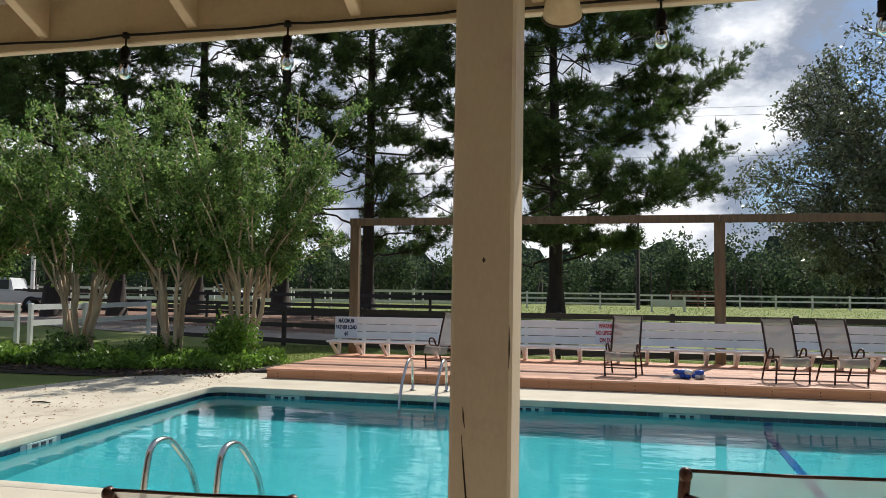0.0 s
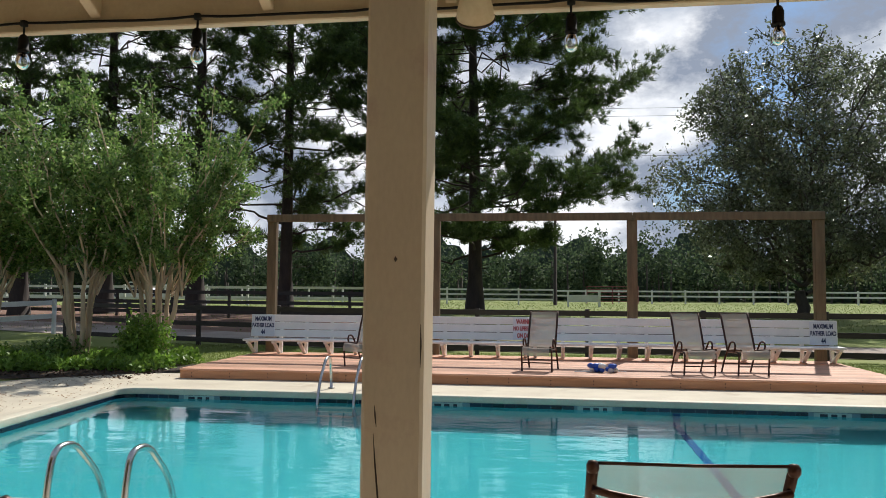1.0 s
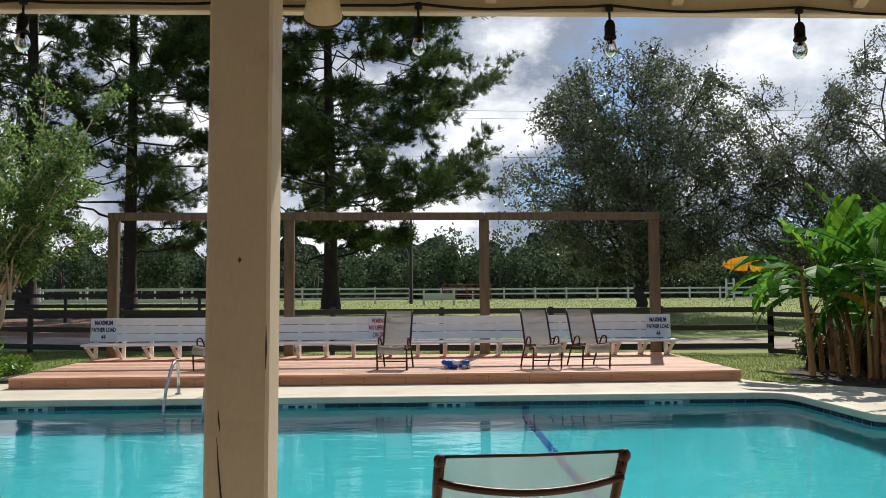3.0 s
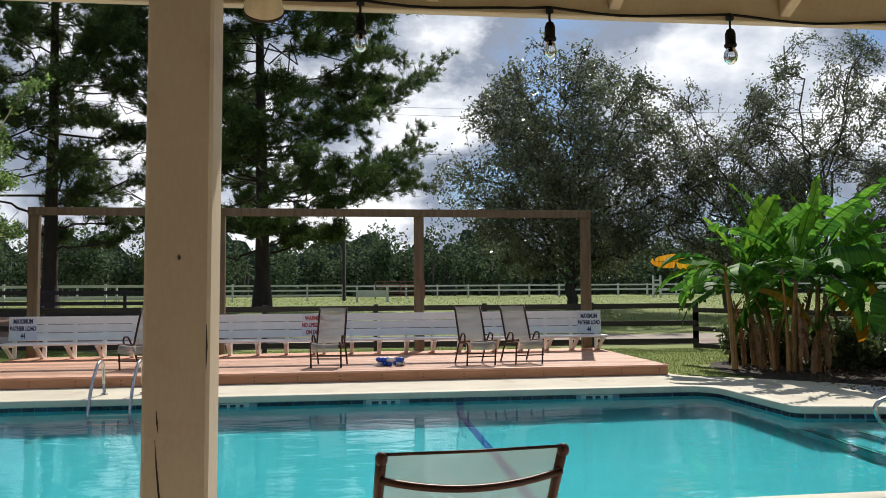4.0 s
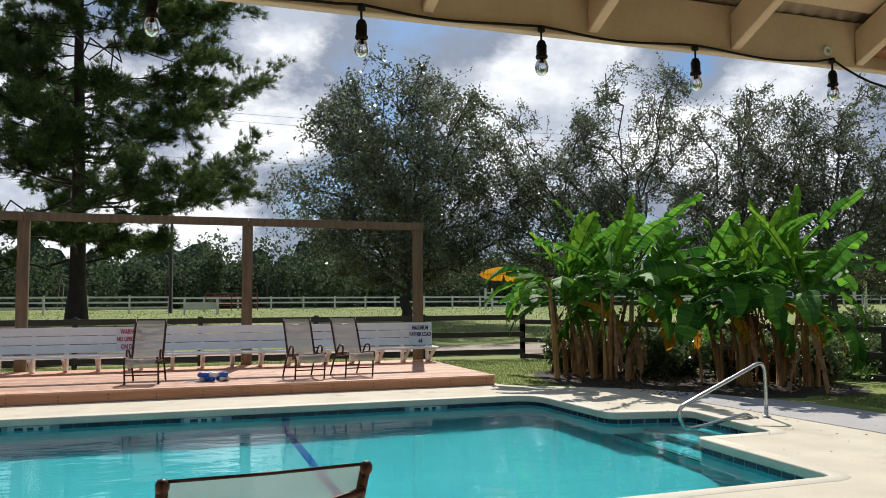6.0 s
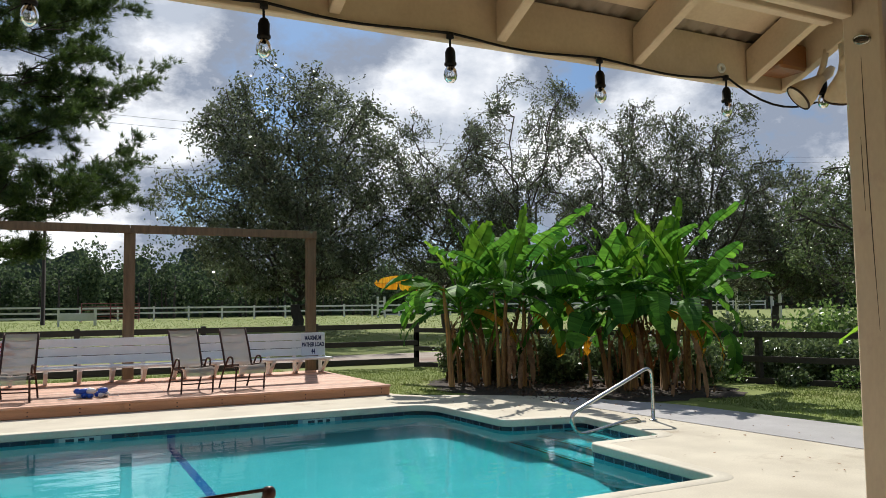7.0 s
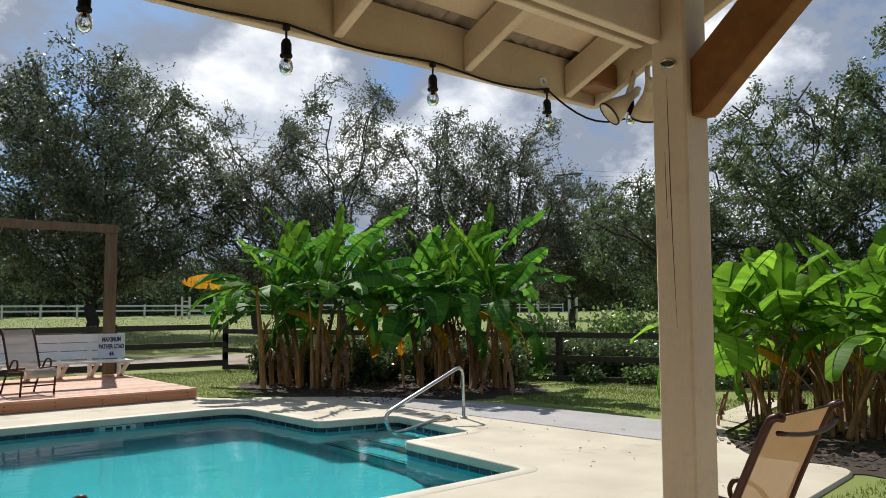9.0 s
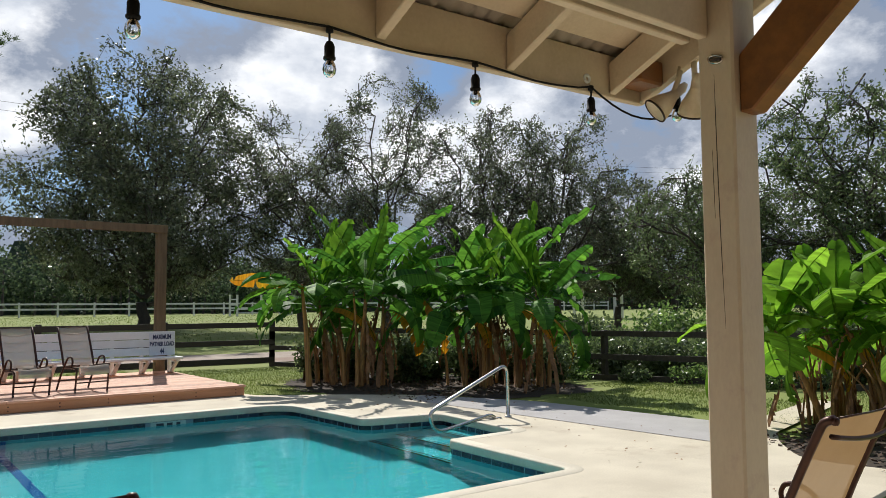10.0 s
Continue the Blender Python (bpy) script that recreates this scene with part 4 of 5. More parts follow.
# ---- fences ----
def post_rail_fence(name, pts, zs, h, mat, label, post_w=0.10, rail_h=0.14, front=-0.06, group="", lift=0.0):
    f = thing(name, None, label, "fence", group)
    for x, y in pts:
        z = rise(x, y)
        part("post", box((x - post_w / 2, y - post_w / 2, z - 0.2, x + post_w / 2, y + post_w / 2, z + h), bevel=0.008), mat, f)
    for (x0, y0), (x1, y1) in zip(pts, pts[1:]):
        d = Vector((x1 - x0, y1 - y0, 0)).normalized()
        off = Vector((d.y, -d.x, 0)) * (post_w / 2 + 0.02)
        if off.y > 0:
            off = -off
        for zc in zs:
            a = Vector((x0, y0, rise(x0, y0) + zc - rail_h / 2)) + off
            b = Vector((x1, y1, rise(x1, y1) + zc - rail_h / 2)) + off
            s = Vector((-d.y, d.x, 0)) * 0.018
            bm = bmesh.new()
            lo = [bm.verts.new(v) for v in (a - s, a + s, b + s, b - s)]
            hi = [bm.verts.new(v + Vector((0, 0, rail_h))) for v in (a - s, a + s, b + s, b - s)]
            bm.faces.new(lo)
            bm.faces.new(hi[::-1])
            for i in range(4):
                bm.faces.new((lo[i], lo[(i + 1) % 4], hi[(i + 1) % 4], hi[i]))
            part("rail", bm, mat, f)
    return f


DARK = "dark creosoted board fence with three rails"
post_rail_fence("board_fence", [(x, fence_y(x)) for x in np.arange(-11.2, 11, 2.4)], (0.95, 0.56, 0.16), 1.04, FENCE_DARK, DARK + " along the drive", rail_h=0.115)
corner = (10.4, fence_y(10.4))
post_rail_fence("board_fence", [corner, (11.5, 14.7), (12.55, 12.3), (13.6, 9.9), (14.6, 7.5), (15.6, 5.1), (16.6, 2.7), (17.6, 0.3)], (0.85, 0.43, 0.06), 0.91, FENCE_DARK, DARK + " beside the lawn", rail_h=0.10)
post_rail_fence("board_fence", [(x, 30.0 - 0.1 * x) for x in np.arange(-34, -2, 2.6)], (1.05, 0.65, 0.25), 1.15, FENCE_DARK, DARK + " under the pines")
post_rail_fence("white_fence", [(-24, 17.2), (-21, 17.0), (-18, 16.8), (-15, 16.5), (-12.1, 16.3)], (0.95, 0.55), 1.05, FENCE_WHITE, "white painted board fence beside the drive")
post_rail_fence("white_fence", [(-12.15, 16.8), (-12.3, 19.0), (-12.5, 22.3)], (0.95, 0.55), 1.05, FENCE_WHITE, "white painted board fence beside the drive")
WHITE = "white painted board fence round the paddock"
post_rail_fence("white_fence", [(x, 66.0) for x in np.arange(-84, 4, 3.0)], (1.25, 0.85, 0.45), 1.4, FENCE_WHITE, WHITE, 0.14, 0.14)
post_rail_fence("white_fence", [(x, 52.0) for x in np.arange(-66, -6, 3.0)], (1.25, 0.85, 0.45), 1.4, FENCE_WHITE, WHITE, 0.14, 0.14)
post_rail_fence("white_fence", [(x, 80.0) for x in np.arange(3, 96, 3.2)], (1.20, 0.72), 1.35, FENCE_WHITE, WHITE, 0.15, 0.16)
gate = thing("paddock_gate", pose(31.5, 70, rise(31, 70)), "tall white gate posts with crossed rails in the paddock", "gate")
for x in (0, 0.7, 3.1, 3.8):
    part("post", box((x - 0.08, -0.08, 0, x + 0.08, 0.08, 2.0), bevel=0.01), FENCE_WHITE, gate)
for z in (0.5, 1.0, 1.5):
    part("rail", box((0, -0.1, z, 0.7, -0.07, z + 0.12), bevel=0.004), FENCE_WHITE, gate)
    part("rail", box((3.1, -0.1, z, 3.8, -0.07, z + 0.12), bevel=0.004), FENCE_WHITE, gate)
for z in (0.25, 0.6):
    part("pole", box((0.7, -0.05, z, 3.1, 0.05, z + 0.10), bevel=0.01), FENCE_WHITE, gate)
corral = thing("pipe_panel", pose(6.0, 74, rise(6, 74)), "red pipe corral panels", "corral panel")
for z in np.linspace(0.25, 1.6, 6):
    place("pipe", tubes_mesh("pipe", [tube_geo([(0, 0, z), (4.6, 0, z)], 0.035, 6)]), RED_PIPE, corral)
for x in (0, 2.3, 4.6):
    place("upright", tubes_mesh("upright", [tube_geo([(x, 0, 0), (x, 0, 1.65)], 0.045, 6)]), RED_PIPE, corral)
jump = thing("horse_jump", pose(3.9, 58, rise(4, 58)), "white wooden horse jump in the paddock", "horse jump")
part("panel", box((0, -0.05, 0.35, 2.1, 0.05, 0.85), bevel=0.01), FENCE_WHITE, jump)
part("stand", box((-0.1, -0.3, 0, 0.02, 0.3, 1.1), bevel=0.01), FENCE_WHITE, jump)
part("stand", box((2.1, -0.3, 0, 2.25, 0.3, 1.2), bevel=0.01), FENCE_WHITE, jump)


# ---- trees ----
def pine(m, seed, h, r, low, reach, tufts, label):
    rng = np.random.default_rng(seed)
    t = thing("pine_tree", m, label, "pine tree", "tall pines")
    k = 14
    s = np.linspace(0, 1, k)
    trunk = np.column_stack([np.cumsum(rng.normal(0, 0.05, k)) * s, np.cumsum(rng.normal(0, 0.05, k)) * s, s * h])
    rad = r * (1 - 0.86 * s) * (1 + 0.45 * np.exp(-s * 40))
    parts = [tube_geo(trunk, rad, 12)]
    ends = []
    n = 118 if tufts > 12000 else 70
    for i in range(n):
        f = low + (0.99 - low) * (i / n) ** 0.9
        base = np.array([np.interp(f, s, trunk[:, c]) for c in range(3)])
        a = i * 2.4 + rng.normal(0, 0.35)
        span = reach * (1 - f) ** 0.50 * rng.uniform(0.50, 1.12) * (0.55 if f < low + 0.06 else 1.0)
        up = rng.uniform(-0.10, 0.42) * span
        tip = base + np.array([math.cos(a) * span, math.sin(a) * span, up])
        p, g = limb(rng, base, tip, 0.07 * (1.15 - f), 0.016, -0.05, 7, 6, 0.05)
        parts.append(g)
        for q in range(rng.integers(6, 10)):
            w = rng.uniform(0.38, 1.0)
            at = np.array([np.interp(w, np.linspace(0, 1, 7), p[:, c]) for c in range(3)])
            b = a + rng.normal(0, 0.8)
            L = span * rng.uniform(0.12, 0.36)
            e = at + np.array([math.cos(b) * L, math.sin(b) * L, L * rng.uniform(-0.1, 0.55)])
            p2, g2 = limb(rng, at, e, 0.022, 0.007, 0.02, 4, 4, 0.05)
            parts.append(g2)
            ends.append((at, e))
        ends.append((p[4], tip))
    for i in range(8):  # bare dead stubs below the crown
        f = rng.uniform(0.09, max(0.12, low))
        base = np.array([np.interp(f, s, trunk[:, c]) for c in range(3)])
        a = rng.uniform(0, 6.28)
        L = rng.uniform(0.5, 1.8)
        parts.append(limb(rng, base, base + np.array([math.cos(a) * L, math.sin(a) * L, rng.uniform(-0.3, 0.3)]), 0.025, 0.006, 0, 4, 4, 0.06)[1])
    place("trunk", tubes_mesh("trunk", parts), PINE_BARK, t)
    per = max(3, tufts // len(ends))
    vs, d = [], []
    for a, e in ends:
        w = rng.uniform(0.45, 1.08, per)[:, None]
        c = a + (e - a) * w + rng.normal(0, 0.17, (per, 3))
        vs.append(c)
        ax = (e - a) / (np.linalg.norm(e - a) + 1e-9)
        d.append(np.repeat(ax[None], per, 0))
    c, ax = np.concatenate(vs), np.concatenate(d)
    blades = 20
    c = np.repeat(c, blades, 0) + rng.normal(0, 0.045, (len(c) * blades, 3))
    dirs = rng_dirs(rng, len(c)) * 0.9 + np.repeat(ax, blades, 0) * 0.7 + np.array((0, 0, 0.35))
    dirs /= np.linalg.norm(dirs, axis=1)[:, None]
    side = np.cross(dirs, rng_dirs(rng, len(c)))
    side /= np.linalg.norm(side, axis=1)[:, None] + 1e-9
    L = rng.uniform(0.18, 0.36, len(c))[:, None]
    v = np.stack([c + side * 0.017, c - side * 0.017, c + dirs * L], 1).reshape(-1, 3)
    place("needles", fast_mesh("needles", v, np.arange(len(v)).reshape(-1, 3)), NEEDLES, t)
    return t


PINES = [(-25.5, 27.8, 21, 0.30), (-22.3, 29.8, 22, 0.34), (-20.2, 31.4, 21, 0.34), (-17.4, 33.3, 22, 0.34), (-13.9, 35.0, 23, 0.37), (-10.1, 36.6, 23, 0.33), (-1.15, 38.5, 23, 0.37), (-29.5, 34.0, 22, 0.33)]
for k, (x, y, h, r) in enumerate(PINES):
    pine(pose(x, y, rise(x, y) - 0.1, 0, 0, 67 * k), 11 + k, h, r, 0.12 if k in (5, 6) else 0.22, 10.0 if k == 6 else 7.0 if k == 5 else 6.2, 32000 if k == 6 else 9500 if k == 5 else 5200, "tall dark pine with an open needled crown")


def broadleaf(m, seed, h, r, crown_r, crown_low, leaves, size, mat, bark, label, name="shade_tree", limbs=12, group="shade trees", sparse=1.0, squash=1.0):
    rng = np.random.default_rng(seed)
    t = thing(name, m, label, "tree", group)
    fork = crown_low * rng.uniform(0.75, 0.95)
    parts = [limb(rng, (0, 0, -0.1), (rng.normal(0, 0.1), rng.normal(0, 0.1), fork), r, r * 0.72, 0, 7, 10, 0.015)[1]]
    anchors = []
    top = np.array([0, 0, fork])
    mid_z, half_z = (h + crown_low) / 2 - 0.02 * h, (h - crown_low) / 2 + 0.02 * h

    def inside(p):
        """Keeps twigs within an uneven round crown."""
        q = np.array([p[0] / crown_r, p[1] / (crown_r * squash), (p[2] - mid_z) / half_z])
        q[:2] *= 1 + 0.55 * max(0.0, q[2]) ** 1.5
        far = (abs(q) ** 2.1).sum() ** (1 / 2.1)
        lim = 0.97 + 0.07 * math.sin(4 * math.atan2(q[1], q[0]) + seed) * math.cos(3 * q[2]) + rng.normal(0, 0.04)
        return p if far <= lim else np.array([p[0], p[1], p[2] - mid_z]) * (lim / far) * rng.uniform(0.86, 1.0) + np.array([0, 0, mid_z])

    for i in range(limbs):
        a = i * 2.4 + rng.normal(0, 0.3)
        e = (i + 0.5) / limbs
        out = crown_r * math.sqrt(max(0.20, 1 - abs(2 * e - 0.85) ** 2.2 * 0.75)) * rng.uniform(0.72, 1.05)
        z = crown_low + (h - crown_low) * (0.03 + 0.91 * e)
        tip = np.array([math.cos(a) * out * (1 - 0.22 * e), math.sin(a) * out * (1 - 0.22 * e) * squash, z])
        start = top * np.array([1, 1, rng.uniform(0.85, 1.1)]) + np.array([0, 0, (h - fork) * 0.35 * e])
        p, g = limb(rng, start, tip, r * 0.32 * (1.1 - 0.6 * e), 0.025, 0.05, 8, 7, 0.05)
        parts.append(g)
        for q in range(15):
            w = rng.uniform(0.18, 1.0)
            at = np.array([np.interp(w, np.linspace(0, 1, 8), p[:, c]) for c in range(3)])
            d = rng_dirs(rng, 1)[0] + np.array([math.cos(a), math.sin(a), 0.45]) * 0.75
            L = crown_r * rng.uniform(0.14, 0.46)
            e2 = inside(at + d / np.linalg.norm(d) * L)
            p2, g2 = limb(rng, at, e2, 0.022, 0.007, 0.04, 5, 5, 0.06)
            parts.append(g2)
            for _ in range(6):
                w2 = rng.uniform(0.3, 1.0)
                at2 = np.array([np.interp(w2, np.linspace(0, 1, 5), p2[:, c]) for c in range(3)])
                d2 = rng_dirs(rng, 1)[0] + d * 0.45 + np.array((0, 0, 0.15))
                e3 = inside(at2 + d2 / np.linalg.norm(d2) * L * rng.uniform(0.3, 0.75))
                parts.append(limb(rng, at2, e3, 0.011, 0.005, -0.06, 3, 3, 0.04)[1])
                anchors.append((at2, e3))
    place("trunk", tubes_mesh("trunk", parts), bark, t)
    anchors = np.array(anchors)
    k = rng.integers(0, len(anchors), leaves)
    w = rng.uniform(0.0, 1.08, leaves)[:, None]
    pts = anchors[k, 0] + (anchors[k, 1] - anchors[k, 0]) * w + rng.normal(0, 0.11 * sparse, (leaves, 3)) * (crown_r / 5)
    v, f = leaves_geo(rng, pts, size, size * 0.26, 0.45)
    place("crown", fast_mesh("crown", v, f), mat, t)
    return t


OAK = "grey-green shade tree with small glinting leaves"
broadleaf(pose(13.2, 35.2, rise(13, 35) - 0.1, 0, 0, 20), 3, 12.9, 0.30, 6.6, 1.7, 60000, 0.185, OAK_LEAF, GREY_BARK, OAK, limbs=30)
broadleaf(pose(19.0, 31.9, rise(19, 31) - 0.1, 0, 0, 80), 4, 10.6, 0.22, 4.2, 2.0, 17000, 0.14, OAK_LEAF, GREY_BARK, "thin " + OAK, limbs=16)
broadleaf(pose(21.9, 29.4, rise(22, 29) - 0.1, 0, 0, 140), 5, 12.2, 0.24, 4.6, 1.8, 23000, 0.14, OAK_LEAF, GREY_BARK, OAK, limbs=18)
broadleaf(pose(25.0, 26.6, rise(25, 26) - 0.1, 0, 0, 200), 6, 10.6, 0.22, 4.2, 1.8, 21000, 0.14, OAK_LEAF, GREY_BARK, OAK, limbs=18)
broadleaf(pose(27.6, 24.6, rise(27, 24) - 0.1, 0, 0, 260), 7, 10.8, 0.22, 4.2, 1.6, 21000, 0.14, OAK_LEAF, GREY_BARK, OAK, limbs=18)
broadleaf(pose(31.6, 24.6, rise(31, 24) - 0.1, 0, 0, 310), 17, 8.0, 0.20, 3.4, 1.2, 13000, 0.15, OAK_LEAF, GREY_BARK, OAK, limbs=14)
DARKT = "dark green leafy tree behind the fence"
broadleaf(pose(33.0, 22.5, rise(33, 22) - 0.1, 0, 0, 10), 8, 6.6, 0.22, 4.4, 1.8, 30000, 0.12, DARK_LEAF, GREY_BARK, DARKT, limbs=14)
broadleaf(pose(21.6, 12.2, rise(21, 12) - 0.1, 0, 0, 70), 9, 5.8, 0.18, 3.0, 1.2, 32000, 0.085, DARK_LEAF, GREY_BARK, DARKT, limbs=14)
broadleaf(pose(22.0, 8.9, rise(22, 9) - 0.1, 0, 0, 130), 10, 7.8, 0.20, 3.2, 0.9, 30000, 0.11, DARK_LEAF, GREY_BARK, DARKT, limbs=16)
broadleaf(pose(23.0, 5.6, rise(23, 6) - 0.1, 0, 0, 190), 12, 9.2, 0.20, 3.6, 0.9, 40000, 0.11, DARK_LEAF, GREY_BARK, DARKT, limbs=16)
broadleaf(pose(24.5, 2.2, rise(24, 2) - 0.1, 0, 0, 250), 13, 9.6, 0.20, 3.8, 0.9, 38000, 0.115, DARK_LEAF, GREY_BARK, DARKT, limbs=14)


def myrtle(m, seed, h, label, leaves=30000):
    rng = np.random.default_rng(seed)
    t = thing("crape_myrtle", m, label, "tree", "crape myrtles")
    parts, anchors = [], []
    for i in range(7):
        a = i * 0.9 + rng.normal(0, 0.2)
        foot = np.array([0.10 * math.cos(a), 0.10 * math.sin(a), -0.1])
        mid = foot + np.array([math.cos(a) * rng.uniform(0.10, 0.48), math.sin(a) * rng.uniform(0.10, 0.48), 1.8])
        p, g = limb(rng, foot, mid, 0.055, 0.036, 0, 6, 8, 0.012)
        parts.append(g)
        for q in range(5):
            b = a + rng.normal(0, 0.8)
            out = rng.uniform(0.3, 1.75)
            tip = mid + np.array([math.cos(b) * out, math.sin(b) * out, (h - 1.8) * rng.uniform(0.30, 1.0)])
            p2, g2 = limb(rng, mid - np.array((0, 0, rng.uniform(0, 0.5))), tip, 0.024, 0.007, 0.03, 6, 5, 0.03)
            parts.append(g2)
            for w in range(11):
                u = rng.uniform(0.16, 1.0)
                at = np.array([np.interp(u, np.linspace(0, 1, 6), p2[:, c]) for c in range(3)])
                d = rng_dirs(rng, 1)[0] * 0.8 + np.array((math.cos(b) * 0.5, math.sin(b) * 0.5, 0.6))
                e = at + d * rng.uniform(0.20, 0.55)
                parts.append(limb(rng, at, e, 0.007, 0.003, 0, 3, 3, 0.03)[1])
                anchors.append((at, e))
    place("trunk", tubes_mesh("trunk", parts), MYRTLE_BARK, t)
    anchors = np.array(anchors)
    k = rng.integers(0, len(anchors), leaves)
    pts = anchors[k, 0] + (anchors[k, 1] - anchors[k, 0]) * rng.uniform(0, 1.1, leaves)[:, None] + rng.normal(0, 0.06, (leaves, 3))
    v, f = leaves_geo(rng, pts, 0.080, 0.023, 0.1)
    place("crown", fast_mesh("crown", v, f), MYRTLE_LEAF, t)
    return t


MY = "green crape myrtle with several pale slender stems"
myrtle(pose(-8.1, 13.4, 0), 21, 4.9, MY)
myrtle(pose(-6.35, 13.8, 0, 0, 0, 50), 22, 4.8, MY)
myrtle(pose(-4.98, 14.15, 0, 0, 0, 110), 23, 5.2, MY, 34000)
myrtle(pose(-10.6, 13.0, 0, 0, 0, 170), 24, 4.6, MY)


def bush(m, seed, r, h, leaves, size, mat, label, name="shrub", group="shrubs"):
    rng = np.random.default_rng(seed)
    t = thing(name, m, label, "shrub", group)
    parts, pts = [], []
    for i in range(26):
        a, u = rng.uniform(0, 6.28), rng.uniform(0.2, 1)
        tip = np.array([math.cos(a) * r * u, math.sin(a) * r * u, h * rng.uniform(0.55, 1.1) * (1 - 0.35 * u)])
        p, g = limb(rng, (tip[0] * 0.15, tip[1] * 0.15, -0.03), tip, 0.012, 0.004, 0.05, 5, 4, 0.05)
        parts.append(g)
        n = leaves // 26
        w = rng.uniform(0.15, 1.05, n)
        base = np.stack([np.interp(w, np.linspace(0, 1, 5), p[:, c]) for c in range(3)], 1)
        pts.append(base + rng.normal(0, 0.16 * r, (n, 3)))
    place("twigs", tubes_mesh("twigs", parts), GREY_BARK, t)
    pts = np.concatenate(pts)
    pts[:, 2] = np.maximum(pts[:, 2], 0.01)
    v, f = leaves_geo(rng, pts, size, size * 0.28, 0.0)
    place("foliage", fast_mesh("foliage", v, f), mat, t)
    return t


bush(pose(-5.05, 13.75, 0), 31, 0.55, 0.95, 5200, 0.085, COVER_LEAF, "bright green leafy shrub under the crape myrtle")
bush(pose(-8.2, 13.1, 0), 32, 0.50, 0.55, 3000, 0.08, MYRTLE_LEAF, "low green shrub in the planting bed")
bush(pose(-6.5, 13.5, 0), 33, 0.45, 0.50, 2800, 0.08, MYRTLE_LEAF, "low green shrub in the planting bed")
for k, (x, y, r, h) in enumerate([(18.2, 11.6, 1.2, 1.3), (18.9, 9.4, 1.3, 1.2), (19.6, 7.0, 1.4, 1.4), (20.4, 4.4, 1.4, 1.3), (17.2, 13.6, 1.0, 1.0), (16.8, 10.6, 0.9, 0.7), (17.6, 8.0, 0.9, 0.7), (18.4, 5.6, 1.0, 0.8)]):
    bush(pose(x, y, rise(x, y)), 40 + k, r, h, 5200, 0.13, DARK_LEAF if k % 3 else MYRTLE_LEAF, "dense green shrub behind the board fence")

for k, (x, y) in enumerate([(10.15, 13.25), (10.75, 12.75), (11.25, 12.15), (11.75, 11.55), (12.2, 11.0), (12.6, 10.3), (10.6, 11.9), (9.7, 13.6)]):
    bush(pose(x, y, 0), 90 + k, 0.5, 0.75, 2600, 0.095, DARK_LEAF, "dark weedy shrub among the banana stems")

WEEDS = "weedy dark shrub growing through the board fence"
rng_h = random.Random(4)
for k in range(15):
    s = k / 14 * 9.6
    x, y = 12.35 + s * 0.40 + rng_h.uniform(0.55, 0.85), 13.1 - s * 0.917 + rng_h.uniform(0.1, 0.5)
    tall = rng_h.uniform(0.62, 0.85) + (0.45 if k > 8 else 0.0)
    bush(pose(x, y, rise(x, y)), 60 + k, rng_h.uniform(0.6, 0.8), tall, 3400, 0.085, DARK_LEAF if k % 4 else MYRTLE_LEAF, WEEDS)
for k in range(9):
    s = k / 8 * 8.4
    x, y = 12.5 + s * 0.40 + rng_h.uniform(-0.15, 0.1), 12.2 - s * 0.917 + rng_h.uniform(-0.2, 0.2)
    bush(pose(x, y, rise(x, y)), 80 + k, rng_h.uniform(0.28, 0.45), rng_h.uniform(0.16, 0.32), 900, 0.075, MYRTLE_LEAF if k % 3 else DARK_LEAF, "low weeds at the foot of the board fence", "weed_clump", "weeds")


def scatter_blades(name, rng, polys, count, lo, hi, width, mat, label, category):
    """Upright blades over rectangles (x0, y0, x1, y1) given with weights by area."""
    area = np.array([(b[2] - b[0]) * (b[3] - b[1]) for b in polys])
    pick = rng.choice(len(polys), count, p=area / area.sum())
    b = np.array(polys)[pick]
    x, y = rng.uniform(b[:, 0], b[:, 2]), rng.uniform(b[:, 1], b[:, 3])
    z = np.array([rise(p, q) for p, q in zip(x, y)])
    c = np.stack([x, y, z], 1)
    a = rng.uniform(0, 6.28, count)
    s = np.stack([np.cos(a), np.sin(a), np.zeros(count)], 1) * width
    h = rng.uniform(lo, hi, count)
    tip = c + np.stack([rng.normal(0, 0.35, count) * h, rng.normal(0, 0.35, count) * h, h], 1)
    v = np.stack([c - s, c + s, tip], 1).reshape(-1, 3)
    return tagged(place(name, fast_mesh(name, v, np.arange(3 * count).reshape(-1, 3)), mat), label, category, kind="stuff")


rng_g = np.random.default_rng(77)
scatter_blades("lawn_grass", rng_g, [(7.5, 13.2, 9.0, 17.0), (7.6, 11.6, 8.6, 13.2), (9.0, 13.4, 10.6, 16.6), (10.9, 6.2, 13.2, 8.7), (12.7, 7.0, 14.2, 9.6), (9.1, 0.0, 11.0, 2.2), (7.7, 0.6, 9.2, 2.75), (-3.6, 15.4, 7.4, 18.0), (-4.4, 13.4, -3.5, 15.4), (-8.0, 15.2, -3.6, 19.5), (-14, 15.2, -8, 18), (11.0, 5.0, 16, 6.2)],
               90000, 0.015, 0.045, 0.005, GRASS_BLADE, "short mown lawn grass", "grass")
scatter_blades("field_grass", rng_g, [(-30, 36, 50, 80), (-20, 24, 30, 36)], 30000, 0.03, 0.10, 0.02, GRASS_BLADE, "field grass behind the drive", "grass")
gc_n = 15000
